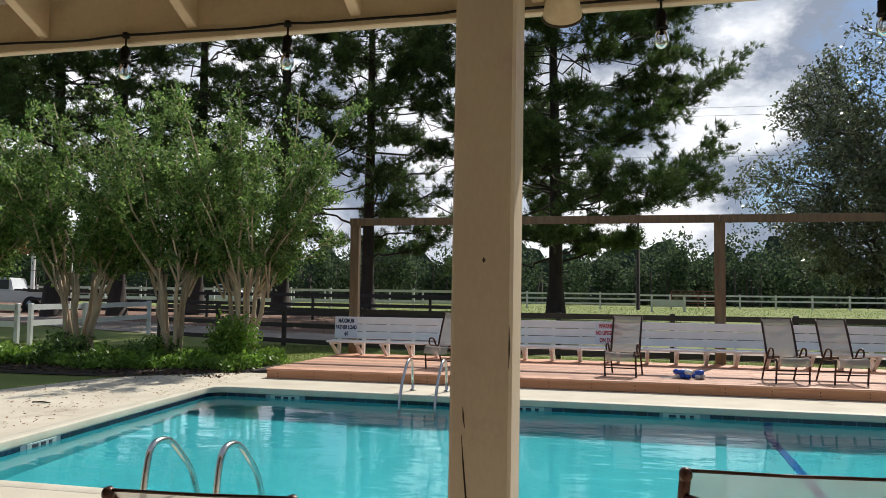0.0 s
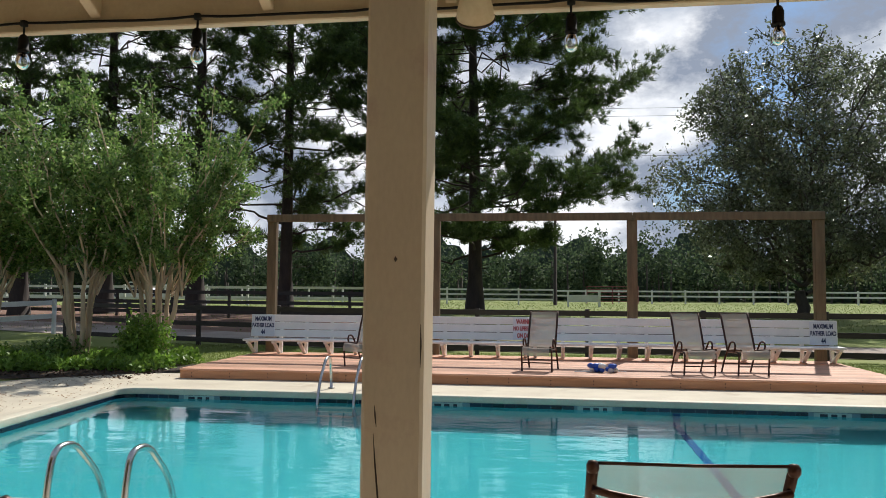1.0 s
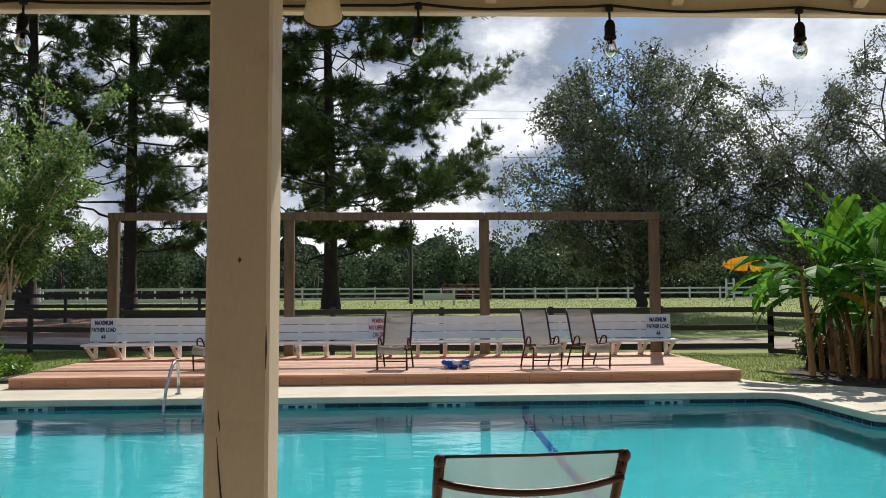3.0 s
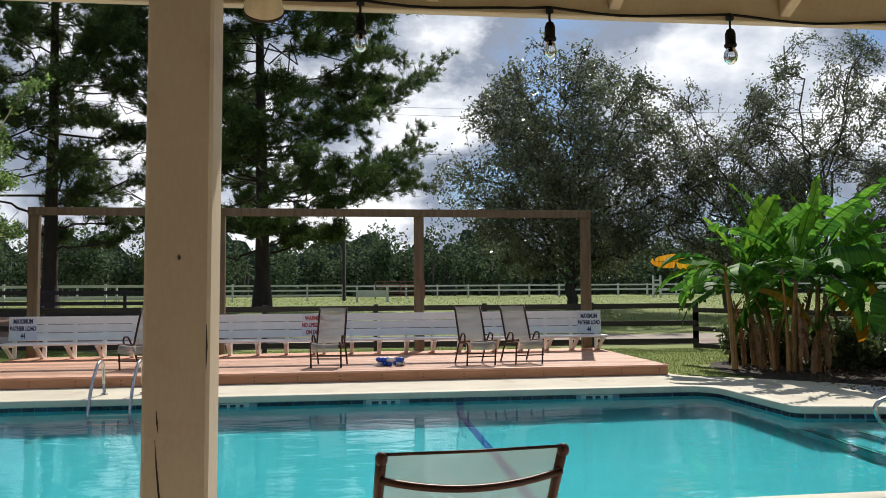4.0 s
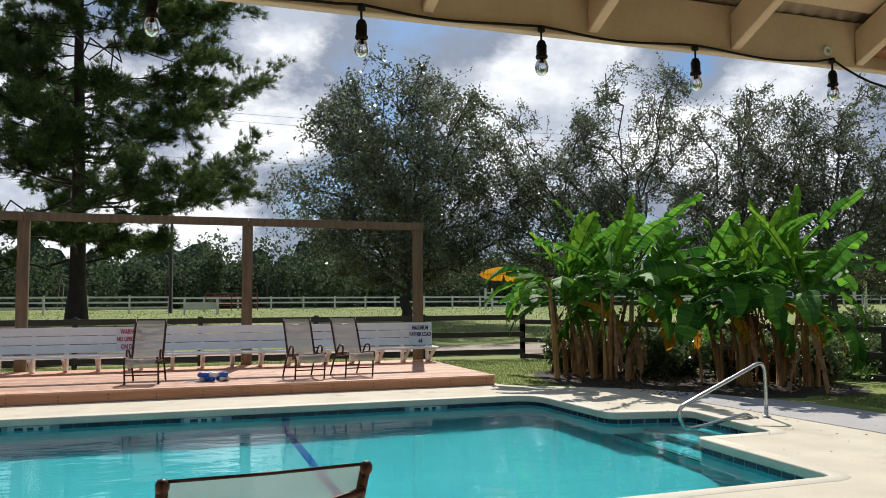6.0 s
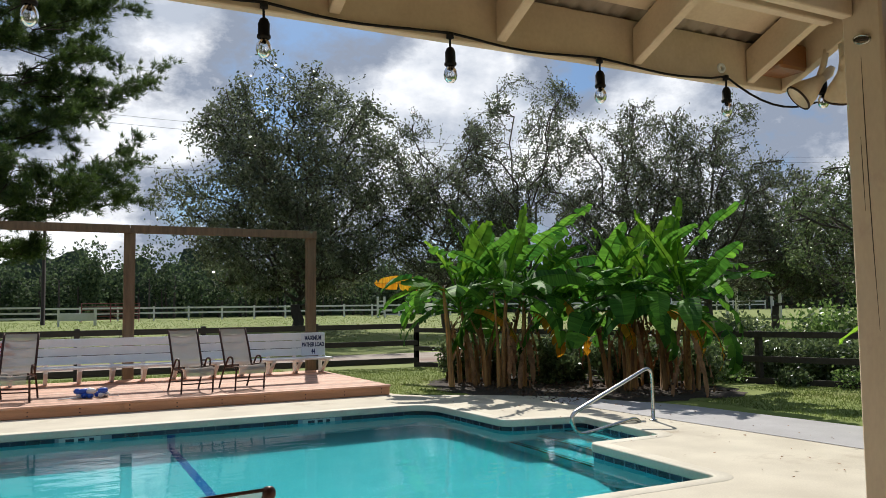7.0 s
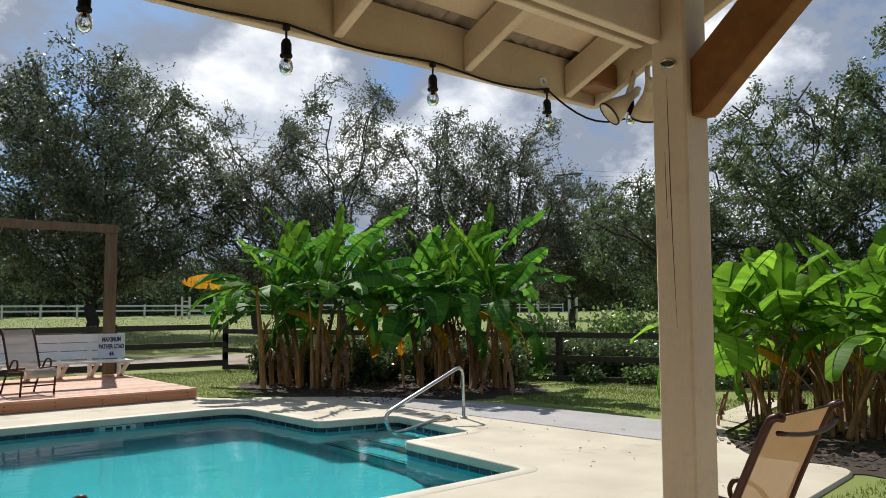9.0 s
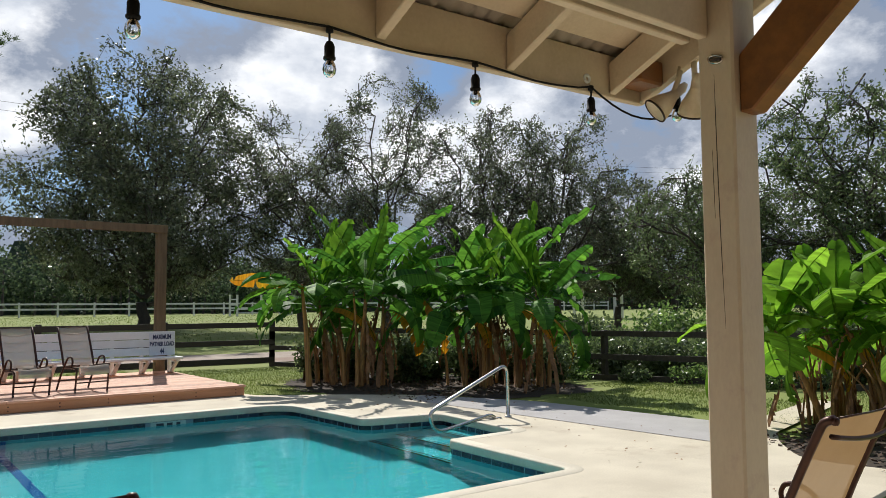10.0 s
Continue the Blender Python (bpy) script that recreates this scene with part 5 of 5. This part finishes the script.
gc = np.column_stack([rng_g.uniform(-11.5, -4.2, gc_n), rng_g.uniform(12.3, 14.6, gc_n), rng_g.uniform(0.0, 0.22, gc_n)])
gc[:, 2] *= 0.35 + 0.75 * np.abs(np.sin(gc[:, 0] * 3.3 + 1.0) * np.cos(gc[:, 1] * 2.6)) + 0.25 * rng_g.random(gc_n)
gc[:, 1] += 0.25 * np.sin(gc[:, 0] * 2.1) + 0.22 * (gc[:, 0] + 5)* 0.3
v, f = leaves_geo(rng_g, gc, 0.10, 0.03, -0.4)
tagged(place("ground_cover", fast_mesh("ground_cover", v, f), COVER_LEAF), "bright green low ground cover in the bed", "ground cover", kind="stuff")
fl = np.concatenate([np.column_stack([rng_g.uniform(-5.8, -3.5, 800), rng_g.uniform(6.0, 12.0, 800), np.full(800, 0.006)]), np.column_stack([rng_g.uniform(7.6, 10.0, 120), rng_g.uniform(3.0, 11.0, 120), np.full(120, 0.006)])])
v, f = leaves_geo(rng_g, fl, 0.045, 0.016, 0.0)
v[:, 2] = 0.006 + 0.012 * rng_g.random(len(v))
tagged(place("fallen_leaves", fast_mesh("fallen_leaves", v, f), DRY_LEAF), "dry fallen leaves scattered on the concrete", "leaves", kind="stuff")
ms = np.concatenate([np.column_stack([rng_g.uniform(-11, -4, 2200), rng_g.uniform(11.4, 13.2, 2200), np.zeros(2200)]), np.column_stack([rng_g.uniform(9.0, 12.2, 1800), rng_g.uniform(9.2, 12.9, 1800), np.zeros(1800)]), np.column_stack([rng_g.uniform(9.4, 12.8, 1400), rng_g.uniform(2.4, 4.7, 1400), np.zeros(1400)])])
v, f = leaves_geo(rng_g, ms, 0.10, 0.022, 0.0)
v[:, 2] = np.abs(v[:, 2]) * 0.4 - 0.008
tagged(place("leaf_litter", fast_mesh("leaf_litter", v, f), LITTER), "brown leaf litter on the planting beds", "leaf litter", kind="stuff")


twig = thing("fallen_twig", pose(-4.55, 8.2, 0.008), "dark fallen twig on the concrete", "twig")
place("stick", tubes_mesh("stick", [tube_geo([(-0.12, 0, 0.002), (0, 0.012, 0.008), (0.13, 0, 0.003)], [0.008, 0.011, 0.006], 6)]), PINE_BARK, twig)
# drilled hole in the fascia: the bright sky behind it is drawn as a white ring
grommet = thing("grommet", pose(4.925, FASCIA_Y - 0.022, 2.335, 90), "white ring standing in for sky through a hole in the fascia", "grommet")
place("ring", tubes_mesh("ring", [lathe([(0.008, 0.0), (0.010, 0.006), (0.020, 0.006), (0.022, 0.0)], 14)]), FLOAT_WHITE, grommet)


# ---- banana plants ----
def banana_leaf_geo(rng, L, W, arch, fold, torn):
    """Blade along +x that rises and droops, folded along its rib, torn at the margin."""
    n = 17
    s = np.linspace(0, 1, n)
    ang = arch[0] + (arch[1] - arch[0]) * s ** 1.2
    dx, dz = np.cos(ang) * L / n, np.sin(ang) * L / n
    x, z = np.cumsum(dx), np.cumsum(dz)
    u0 = np.clip((s - 0.14) / 0.86, 0, 1)  # a bare stalk, then the blade
    half = W * np.clip(np.sin(np.pi * (0.05 + 0.93 * u0)) ** 0.5, 0.05, 1) * np.where(s < 0.20, 0.10 + 0.9 * np.clip((s - 0.12) / 0.08, 0, 1), 1)
    vs, fs = [], []
    for side in (-1, 1):
        cut = [0] + sorted(rng.choice(np.arange(2, n - 1), torn, replace=False).tolist()) + [n - 1] if torn else [0, n - 1]
        for a, b in zip(cut, cut[1:]):
            tilt = rng.normal(0, 0.16)
            base = len(vs)
            for i in range(a, b + 1):
                h = half[i] * (1 - (0.10 if torn and i in (a, b) and i not in (0, n - 1) else 0))
                fo = fold + tilt + 0.10 * math.sin(i * 1.3)
                for u in (0, 0.55, 1.0):
                    vs.append((x[i] + (0.03 * u if i == a else 0) - (0.03 * u if i == b else 0), side * h * u * math.cos(fo * u), z[i] + h * u * math.sin(fo) - 0.10 * h * u * u))
            for i in range(b - a):
                for u in range(2):
                    p = base + 3 * i + u
                    fs.append((p, p + 1, p + 4, p + 3))
    return np.array(vs), np.array(fs), np.column_stack([x, np.zeros(n), z])


def banana_plant(x, y, seed, h, group, yellow=0, leaves=8, size=1.0, green=None, shoots=2, dry=1.0, slim=1.0, tears=10):
    rng = np.random.default_rng(seed)
    t = thing("banana_plant", pose(x, y, -0.02), "banana plant with broad green leaves and a fibrous brown stem", "banana plant", group)
    green = green or BANANA_LEAF
    stem_h = h * 0.47
    lean = rng.normal(0, 0.24, 2)
    st = [(0, 0, 0), (lean[0] * 0.4, lean[1] * 0.4, stem_h * 0.5), (lean[0], lean[1], stem_h)]
    st = bend(st, 0.4, 8)
    w = 0.054 * slim * (1 - 0.5 * np.linspace(0, 1, len(st))) * rng.uniform(0.8, 1.15)
    place("stem", tubes_mesh("stem", [tube_geo(st, w, 12)]), BANANA_STEM, t)
    for k in range(shoots):  # young side stems
        a, u = rng.uniform(0, 6.28), rng.uniform(0.08, 0.30)
        q = bend([(math.cos(a) * u, math.sin(a) * u, 0), (math.cos(a) * u * 1.1, math.sin(a) * u * 1.1, stem_h * 0.4), (math.cos(a) * u * 2.0, math.sin(a) * u * 2.0, stem_h * rng.uniform(0.6, 0.95))], 0.3, 5)
        place("side_stem", tubes_mesh("side_stem", [tube_geo(q, rng.uniform(0.026, 0.044) * slim * (1 - 0.6 * np.linspace(0, 1, len(q))), 8)]), BANANA_STEM, t)
    for k in range(6):  # dead sheaths hanging on the stem
        a = rng.uniform(0, 6.28)
        L = rng.uniform(0.6, 1.2)
        v, f, ribp = banana_leaf_geo(rng, L, dry * rng.uniform(0.03, 0.09), (-0.9, -1.5), 0.5, 3)
        place("dry_leaf", fast_mesh("dry_leaf", v, f, True), DRY_LEAF, t, pose(lean[0] * 0.8, lean[1] * 0.8, stem_h * rng.uniform(0.45, 1.0), 0, 0, math.degrees(a)))
    for k in range(leaves):
        f0 = k / max(1, leaves - 1)
        old = k >= leaves - yellow
        a = k * 137.5 + rng.uniform(-25, 25)
        L = size * rng.uniform(1.20, 1.80) * (0.55 + 0.45 * h / 3.1) * (0.85 if f0 < 0.2 else 1.0)
        up = 1.45 - 1.30 * f0 ** 0.75 + rng.normal(0, 0.14)
        down = up - (0.12 + 1.60 * f0 ** 0.9 + rng.uniform(0, 0.30))
        fold = 0.22 - 0.55 * f0 + rng.normal(0, 0.12)
        v, f, ribp = banana_leaf_geo(rng, L, (0.7 if old else 1.0) * rng.uniform(0.165, 0.255) * (0.6 + 0.4 * size), (up, down), fold, int(rng.integers(tears // 5, tears)))
        mat = YELLOW_LEAF if old else BRIGHT_BANANA_LEAF if k < 2 else green
        leaf = place("leaf", fast_mesh("leaf", v, f, True), mat, t, pose(lean[0], lean[1], stem_h * (1.0 - 0.14 * f0), rng.normal(0, 16), 0, a), "yellowed drooping leaf" if old else "")
        place("midrib", tubes_mesh("midrib", [tube_geo(np.concatenate([[(-0.02, 0, -0.06)], ribp]), np.linspace(0.020, 0.004, len(ribp) + 1), 5)]), green, leaf)
    return t


for k, (x, y, h, ye) in enumerate([(9.35, 12.35, 3.2, 1), (9.6, 11.85, 3.7, 0), (9.45, 12.75, 3.1, 0), (9.95, 12.3, 4.0, 1), (9.85, 11.6, 3.2, 1), (9.7, 12.6, 3.8, 0)]):
    banana_plant(x, y, 100 + k, h, "banana clump", ye, 11, 1.0, None, 2, 0.8)
for k, (x, y, h, ye) in enumerate([(11.0, 10.75, 3.0, 1), (11.15, 10.3, 3.3, 1), (11.45, 10.6, 3.6, 0), (11.5, 9.95, 3.2, 1), (11.9, 10.35, 3.7, 0), (11.85, 9.8, 3.1, 0)]):
    banana_plant(x, y, 120 + k, h, "banana clump", ye, 11, 1.0, None, 2, 0.8)
for k, (x, y, h, ye) in enumerate([(11.2, 4.65, 2.3, 1), (11.4, 4.0, 2.6, 1), (10.9, 3.7, 2.3, 1), (11.7, 4.5, 2.6, 1), (11.0, 3.1, 2.5, 0), (11.9, 3.6, 2.8, 0), (12.1, 4.2, 2.5, 0)]):
    banana_plant(x, y, 140 + k, h, "banana clump at the corner", ye, 11, 0.82, BRIGHT_BANANA_LEAF, 9, 0.45, 0.7, 5)

low_leaf = thing("banana_plant", pose(8.80, 12.20, 0.0), "small banana plant with one long yellowed leaf", "banana plant", "banana clump")
place("stem", tubes_mesh("stem", [tube_geo([(0, 0, 0), (-0.05, 0.02, 0.9), (-0.12, 0.06, 1.72)], [0.055, 0.045, 0.02], 10)]), BANANA_STEM, low_leaf)
rl = np.random.default_rng(8)
for yaw, arch, L, mat, roll in ((158, (0.30, -0.05), 1.20, YELLOW_LEAF, 55), (150, (0.1, -1.0), 1.3, BANANA_LEAF, 12), (215, (0.2, -1.1), 1.2, BANANA_LEAF, 12), (120, (-0.2, -1.3), 1.1, BANANA_LEAF, 12), (180, (0.5, -0.8), 1.3, BANANA_LEAF, 12)):
    v, f, ribp = banana_leaf_geo(rl, L, 0.15, arch, 0.25, 3)
    lf = place("leaf", fast_mesh("leaf", v, f, True), mat, low_leaf, pose(-0.12, 0.06, 1.68, roll, 0, yaw), "yellowed leaf" if mat is YELLOW_LEAF else "")
    place("midrib", tubes_mesh("midrib", [tube_geo(np.concatenate([[(-0.02, 0, -0.06)], ribp]), np.linspace(0.016, 0.004, len(ribp) + 1), 5)]), mat, lf)

# ---- far woods ----
rng_w = np.random.default_rng(55)
crowns = []
for k in range(430):
    x = rng_w.uniform(-150, 185)
    y = 92 + rng_w.uniform(0, 14) - 0.0012 * (x - 10) ** 2
    h = rng_w.uniform(5.5, 10.0) + (2.2 if rng_w.random() < 0.15 else 0)
    r = rng_w.uniform(1.3, 3.0)
    n = 420
    d = rng_dirs(rng_w, n) * (rng_w.uniform(0.1, 1, n) ** 0.75)[:, None]
    lump = 1 + 0.25 * np.sin(d[:, :1] * 5 + k) * np.cos(d[:, 2:] * 6)
    crowns.append(np.array((x, y, h * 0.52)) + d * lump * np.array((r, r, h * 0.5)))
v, f = leaves_geo(rng_w, np.concatenate(crowns), 0.45, 0.15, 0.1)
tagged(place("far_woods", fast_mesh("far_woods", v, f), WOODS_LEAF), "hazy dark woodland edge behind the paddock", "woods", kind="stuff")
tr = []
for k in range(260):
    x = rng_w.uniform(-140, 170)
    y = 94 + rng_w.uniform(0, 8) - 0.0012 * (x - 10) ** 2
    tr.append(tube_geo([(x, y, 0), (x + rng_w.normal(0, 0.2), y, rng_w.uniform(3, 5.5))], [0.16, 0.07], 5))
tagged(place("far_trunks", tubes_mesh("far_trunks", tr), GREY_BARK), "thin trunks at the woodland edge", "woods", kind="stuff")
# added dark sheet closes gaps between crowns; the woods' inner shade is its colour
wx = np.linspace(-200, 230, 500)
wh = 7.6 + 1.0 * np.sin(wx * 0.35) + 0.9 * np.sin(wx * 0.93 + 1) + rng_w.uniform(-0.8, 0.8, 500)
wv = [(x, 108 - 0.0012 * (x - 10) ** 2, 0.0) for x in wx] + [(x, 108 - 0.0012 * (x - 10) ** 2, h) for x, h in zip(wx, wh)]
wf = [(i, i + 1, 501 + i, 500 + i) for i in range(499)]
tagged(place("backdrop", fast_mesh("backdrop", wv, wf), material("woods_shade", (0.040, 0.064, 0.042), (0.065, 0.092, 0.060), 0.95, 0.4, 3, 0)), "dark sheet coloured like the shade inside the woodland", "woods", kind="structure")

# ---- distance: pole, wires, shelter, vehicles ----
pole = thing("utility_pole", pose(3.0, 64.4, rise(3, 64)), "dark wooden utility pole in the paddock", "utility pole")
place("shaft", tubes_mesh("shaft", [tube_geo([(0, 0, 0), (0, 0, 7.0)], [0.16, 0.11], 10)]), PINE_BARK, pole)
wires = thing("power_lines", None, "thin power lines across the sky", "power line")
for z, y in ((15.2, 60), (14.6, 60), (11.6, 60), (9.3, 60)):
    place("wire", tubes_mesh("wire", [tube_geo([(x, y, z + 0.0006 * (x - 15) ** 2) for x in np.linspace(-70, 110, 30)], 0.012, 4)]), RUBBER, wires)


def pickup(m, label):
    c = thing("pickup_truck", m, label, "truck")
    bm = bmesh.new()
    prof = [(-2.6, 0.45), (-2.6, 1.0), (-0.7, 1.02), (-0.55, 1.02), (1.15, 1.02), (2.45, 0.95), (2.6, 0.8), (2.6, 0.45)]
    lo, hi = [bm.verts.new((x, -0.9, z)) for x, z in prof], [bm.verts.new((x, 0.9, z)) for x, z in prof]
    bm.faces.new(lo), bm.faces.new(hi[::-1])
    for i in range(len(prof)):
        bm.faces.new((lo[i], hi[i], hi[(i + 1) % len(prof)], lo[(i + 1) % len(prof)]))
    bmesh.ops.bevel(bm, geom=bm.edges[:], offset=0.05, segments=2, affect="EDGES")
    part("body", bm, CAR_WHITE, c)
    bm = bmesh.new()
    prof = [(-0.65, 1.0), (-0.5, 1.65), (0.55, 1.68), (1.2, 1.0)]
    lo, hi = [bm.verts.new((x, -0.78, z)) for x, z in prof], [bm.verts.new((x, 0.78, z)) for x, z in prof]
    bm.faces.new(lo), bm.faces.new(hi[::-1])
    for i in range(4):
        bm.faces.new((lo[i], hi[i], hi[(i + 1) % 4], lo[(i + 1) % 4]))
    bmesh.ops.bevel(bm, geom=bm.edges[:], offset=0.06, segments=2, affect="EDGES")
    part("cab", bm, CAR_WHITE, c)
    for s in (-1, 1):
        part("side_window", box((-0.45, s * 0.785 - 0.008, 1.10, 0.62, s * 0.785 + 0.008, 1.56), bevel=0.003), CAR_GLASS, c)
        for x in (-1.6, 1.6):
            w = place("wheel", tubes_mesh("wheel", [tube_geo([(x, s * 0.72, 0.38), (x, s * 0.94, 0.38)], 0.38, 20)]), RUBBER, c)
            place("rim", tubes_mesh("rim", [tube_geo([(x, s * 0.90, 0.38), (x, s * 0.955, 0.38)], 0.20, 14)]), STEEL, w)
    return c


pickup(pose(-27.5, 33.0, rise(-27, 33), 0, 0, 195), "white pickup truck parked behind the fence")
car = pickup(pose(-29.5, 66.5 - 8, rise(-24, 60), 0, 0, 10), "white car parked beyond the paddock fence")
car.name = "parked_car"
pickup(pose(60, 62, rise(60, 60), 0, 0, 150), "white vehicle parked among the trees")

shed = thing("open_shelter", pose(-31.0, 35.6, rise(-31, 35), 0, 0, 20), "open shelter with a rust-red roof", "shelter")
part("roof", box((-3.5, -3, 3.1, 3.5, 3, 3.3), (-2.6, -2.2, 3.3, 2.6, 2.2, 3.75), bevel=0.05), RUST, shed)
for x in (-3.2, 3.2):
    for y in (-2.7, 2.7):
        part("post", box((x - 0.08, y - 0.08, 0, x + 0.08, y + 0.08, 3.1), bevel=0.01), FENCE_WHITE, shed)
gaz = thing("white_pergola", pose(45.0, 37.5, rise(45, 37), 0, 0, 30), "white open pergola among the trees", "pergola")
for x in (-1.4, 1.4):
    for y in (-1.4, 1.4):
        part("post", box((x - 0.09, y - 0.09, 0, x + 0.09, y + 0.09, 2.7), bevel=0.01), FENCE_WHITE, gaz)
part("roof", box((-2.1, -2.1, 2.7, 2.1, 2.1, 2.85), (-1.5, -1.5, 2.85, 1.5, 1.5, 3.1), bevel=0.03), FENCE_WHITE, gaz)

# ---- pool tiles and deck planks ----
tile_me = bm_mesh("tile", box((-0.0725, -0.004, -0.016, 0.0725, 0.006, 0.050), bevel=0.002))
tile_me.materials.append(TILE)
panel_me = bm_mesh("marker", box((-0.22, -0.004, -0.016, 0.22, 0.008, 0.050), bevel=0.002))
panel_me.materials.append(WHITE_TILE)
tile_backing = sweep_loop("corner_tiles", offset_loop(pool_loop, 0.007), [(0, -0.082), (0, -0.150)], TILE, False)
tile_band = thing("tile_band", None, "row of dark blue tiles at the waterline", "tile band", kind="structure")
tile_backing.parent = tile_band
MARKS = {6: (-2.4, 1.02, 2.94, 5.80), 7: (6.6,), 0: (4.4, 0.6)}
for i in range(8):
    a, b = Vector((*POOL[i], 0)), Vector((*POOL[(i + 1) % 8], 0))
    d = (b - a).normalized()
    L = (b - a).length
    turn = math.degrees(math.atan2(d.y, d.x))
    n = int((L - 0.2) / 0.148)
    marks = [(m - a.x) / d.x if abs(d.x) > 0.5 else (m - a.y) / d.y for m in MARKS.get(i, ())]
    for k in range(n):
        s = 0.10 + (k + 0.5) * (L - 0.2) / n
        if any(abs(s - m) < 0.30 for m in marks):
            continue
        p = a + d * s
        place("tile", tile_me, None, tile_band, pose(p.x, p.y, -0.135, 0, 0, turn))
    m0, m1 = a + d * 0.1, b - d * 0.1
    grout = box((0, -0.003, -0.017, L - 0.2, 0.003, 0.052), bevel=0)
    place("grout", bm_mesh("grout", grout), GROUT, tile_band, pose(m0.x, m0.y, -0.135, 0, 0, turn))
    for m in marks:
        p = a + d * m
        mk = place("depth_marker", panel_me, None, tile_band, pose(p.x, p.y, -0.135, 0, 0, turn), "white depth marker tile")
        for q, (x0, x1) in enumerate(((-0.15, -0.10), (-0.05, 0.02), (0.06, 0.15))):
            place("bar", bm_mesh("bar", box((x0, 0.008, -0.012, x1, 0.011, 0.034), bevel=0)), INK, mk)

N_PLANK = 25
plank_w = (DECK[3] - DECK[1]) / N_PLANK
for row in range(N_PLANK):
    y0 = DECK[1] + plank_w * row
    cuts = (DECK[0] - 0.01 * (row * 7 % 3), 0.55 + 0.9 * (row % 3), 4.2 + 0.6 * (row % 2), DECK[2] - 0.008 * (row * 5 % 3))
    for x0, x1 in zip(cuts, cuts[1:]):
        part("plank", box((x0 + 0.002, y0 + 0.005, DECK_Z - 0.03, x1 - 0.002, y0 + plank_w - 0.005, DECK_Z), bevel=0.004), PLANK, platform)
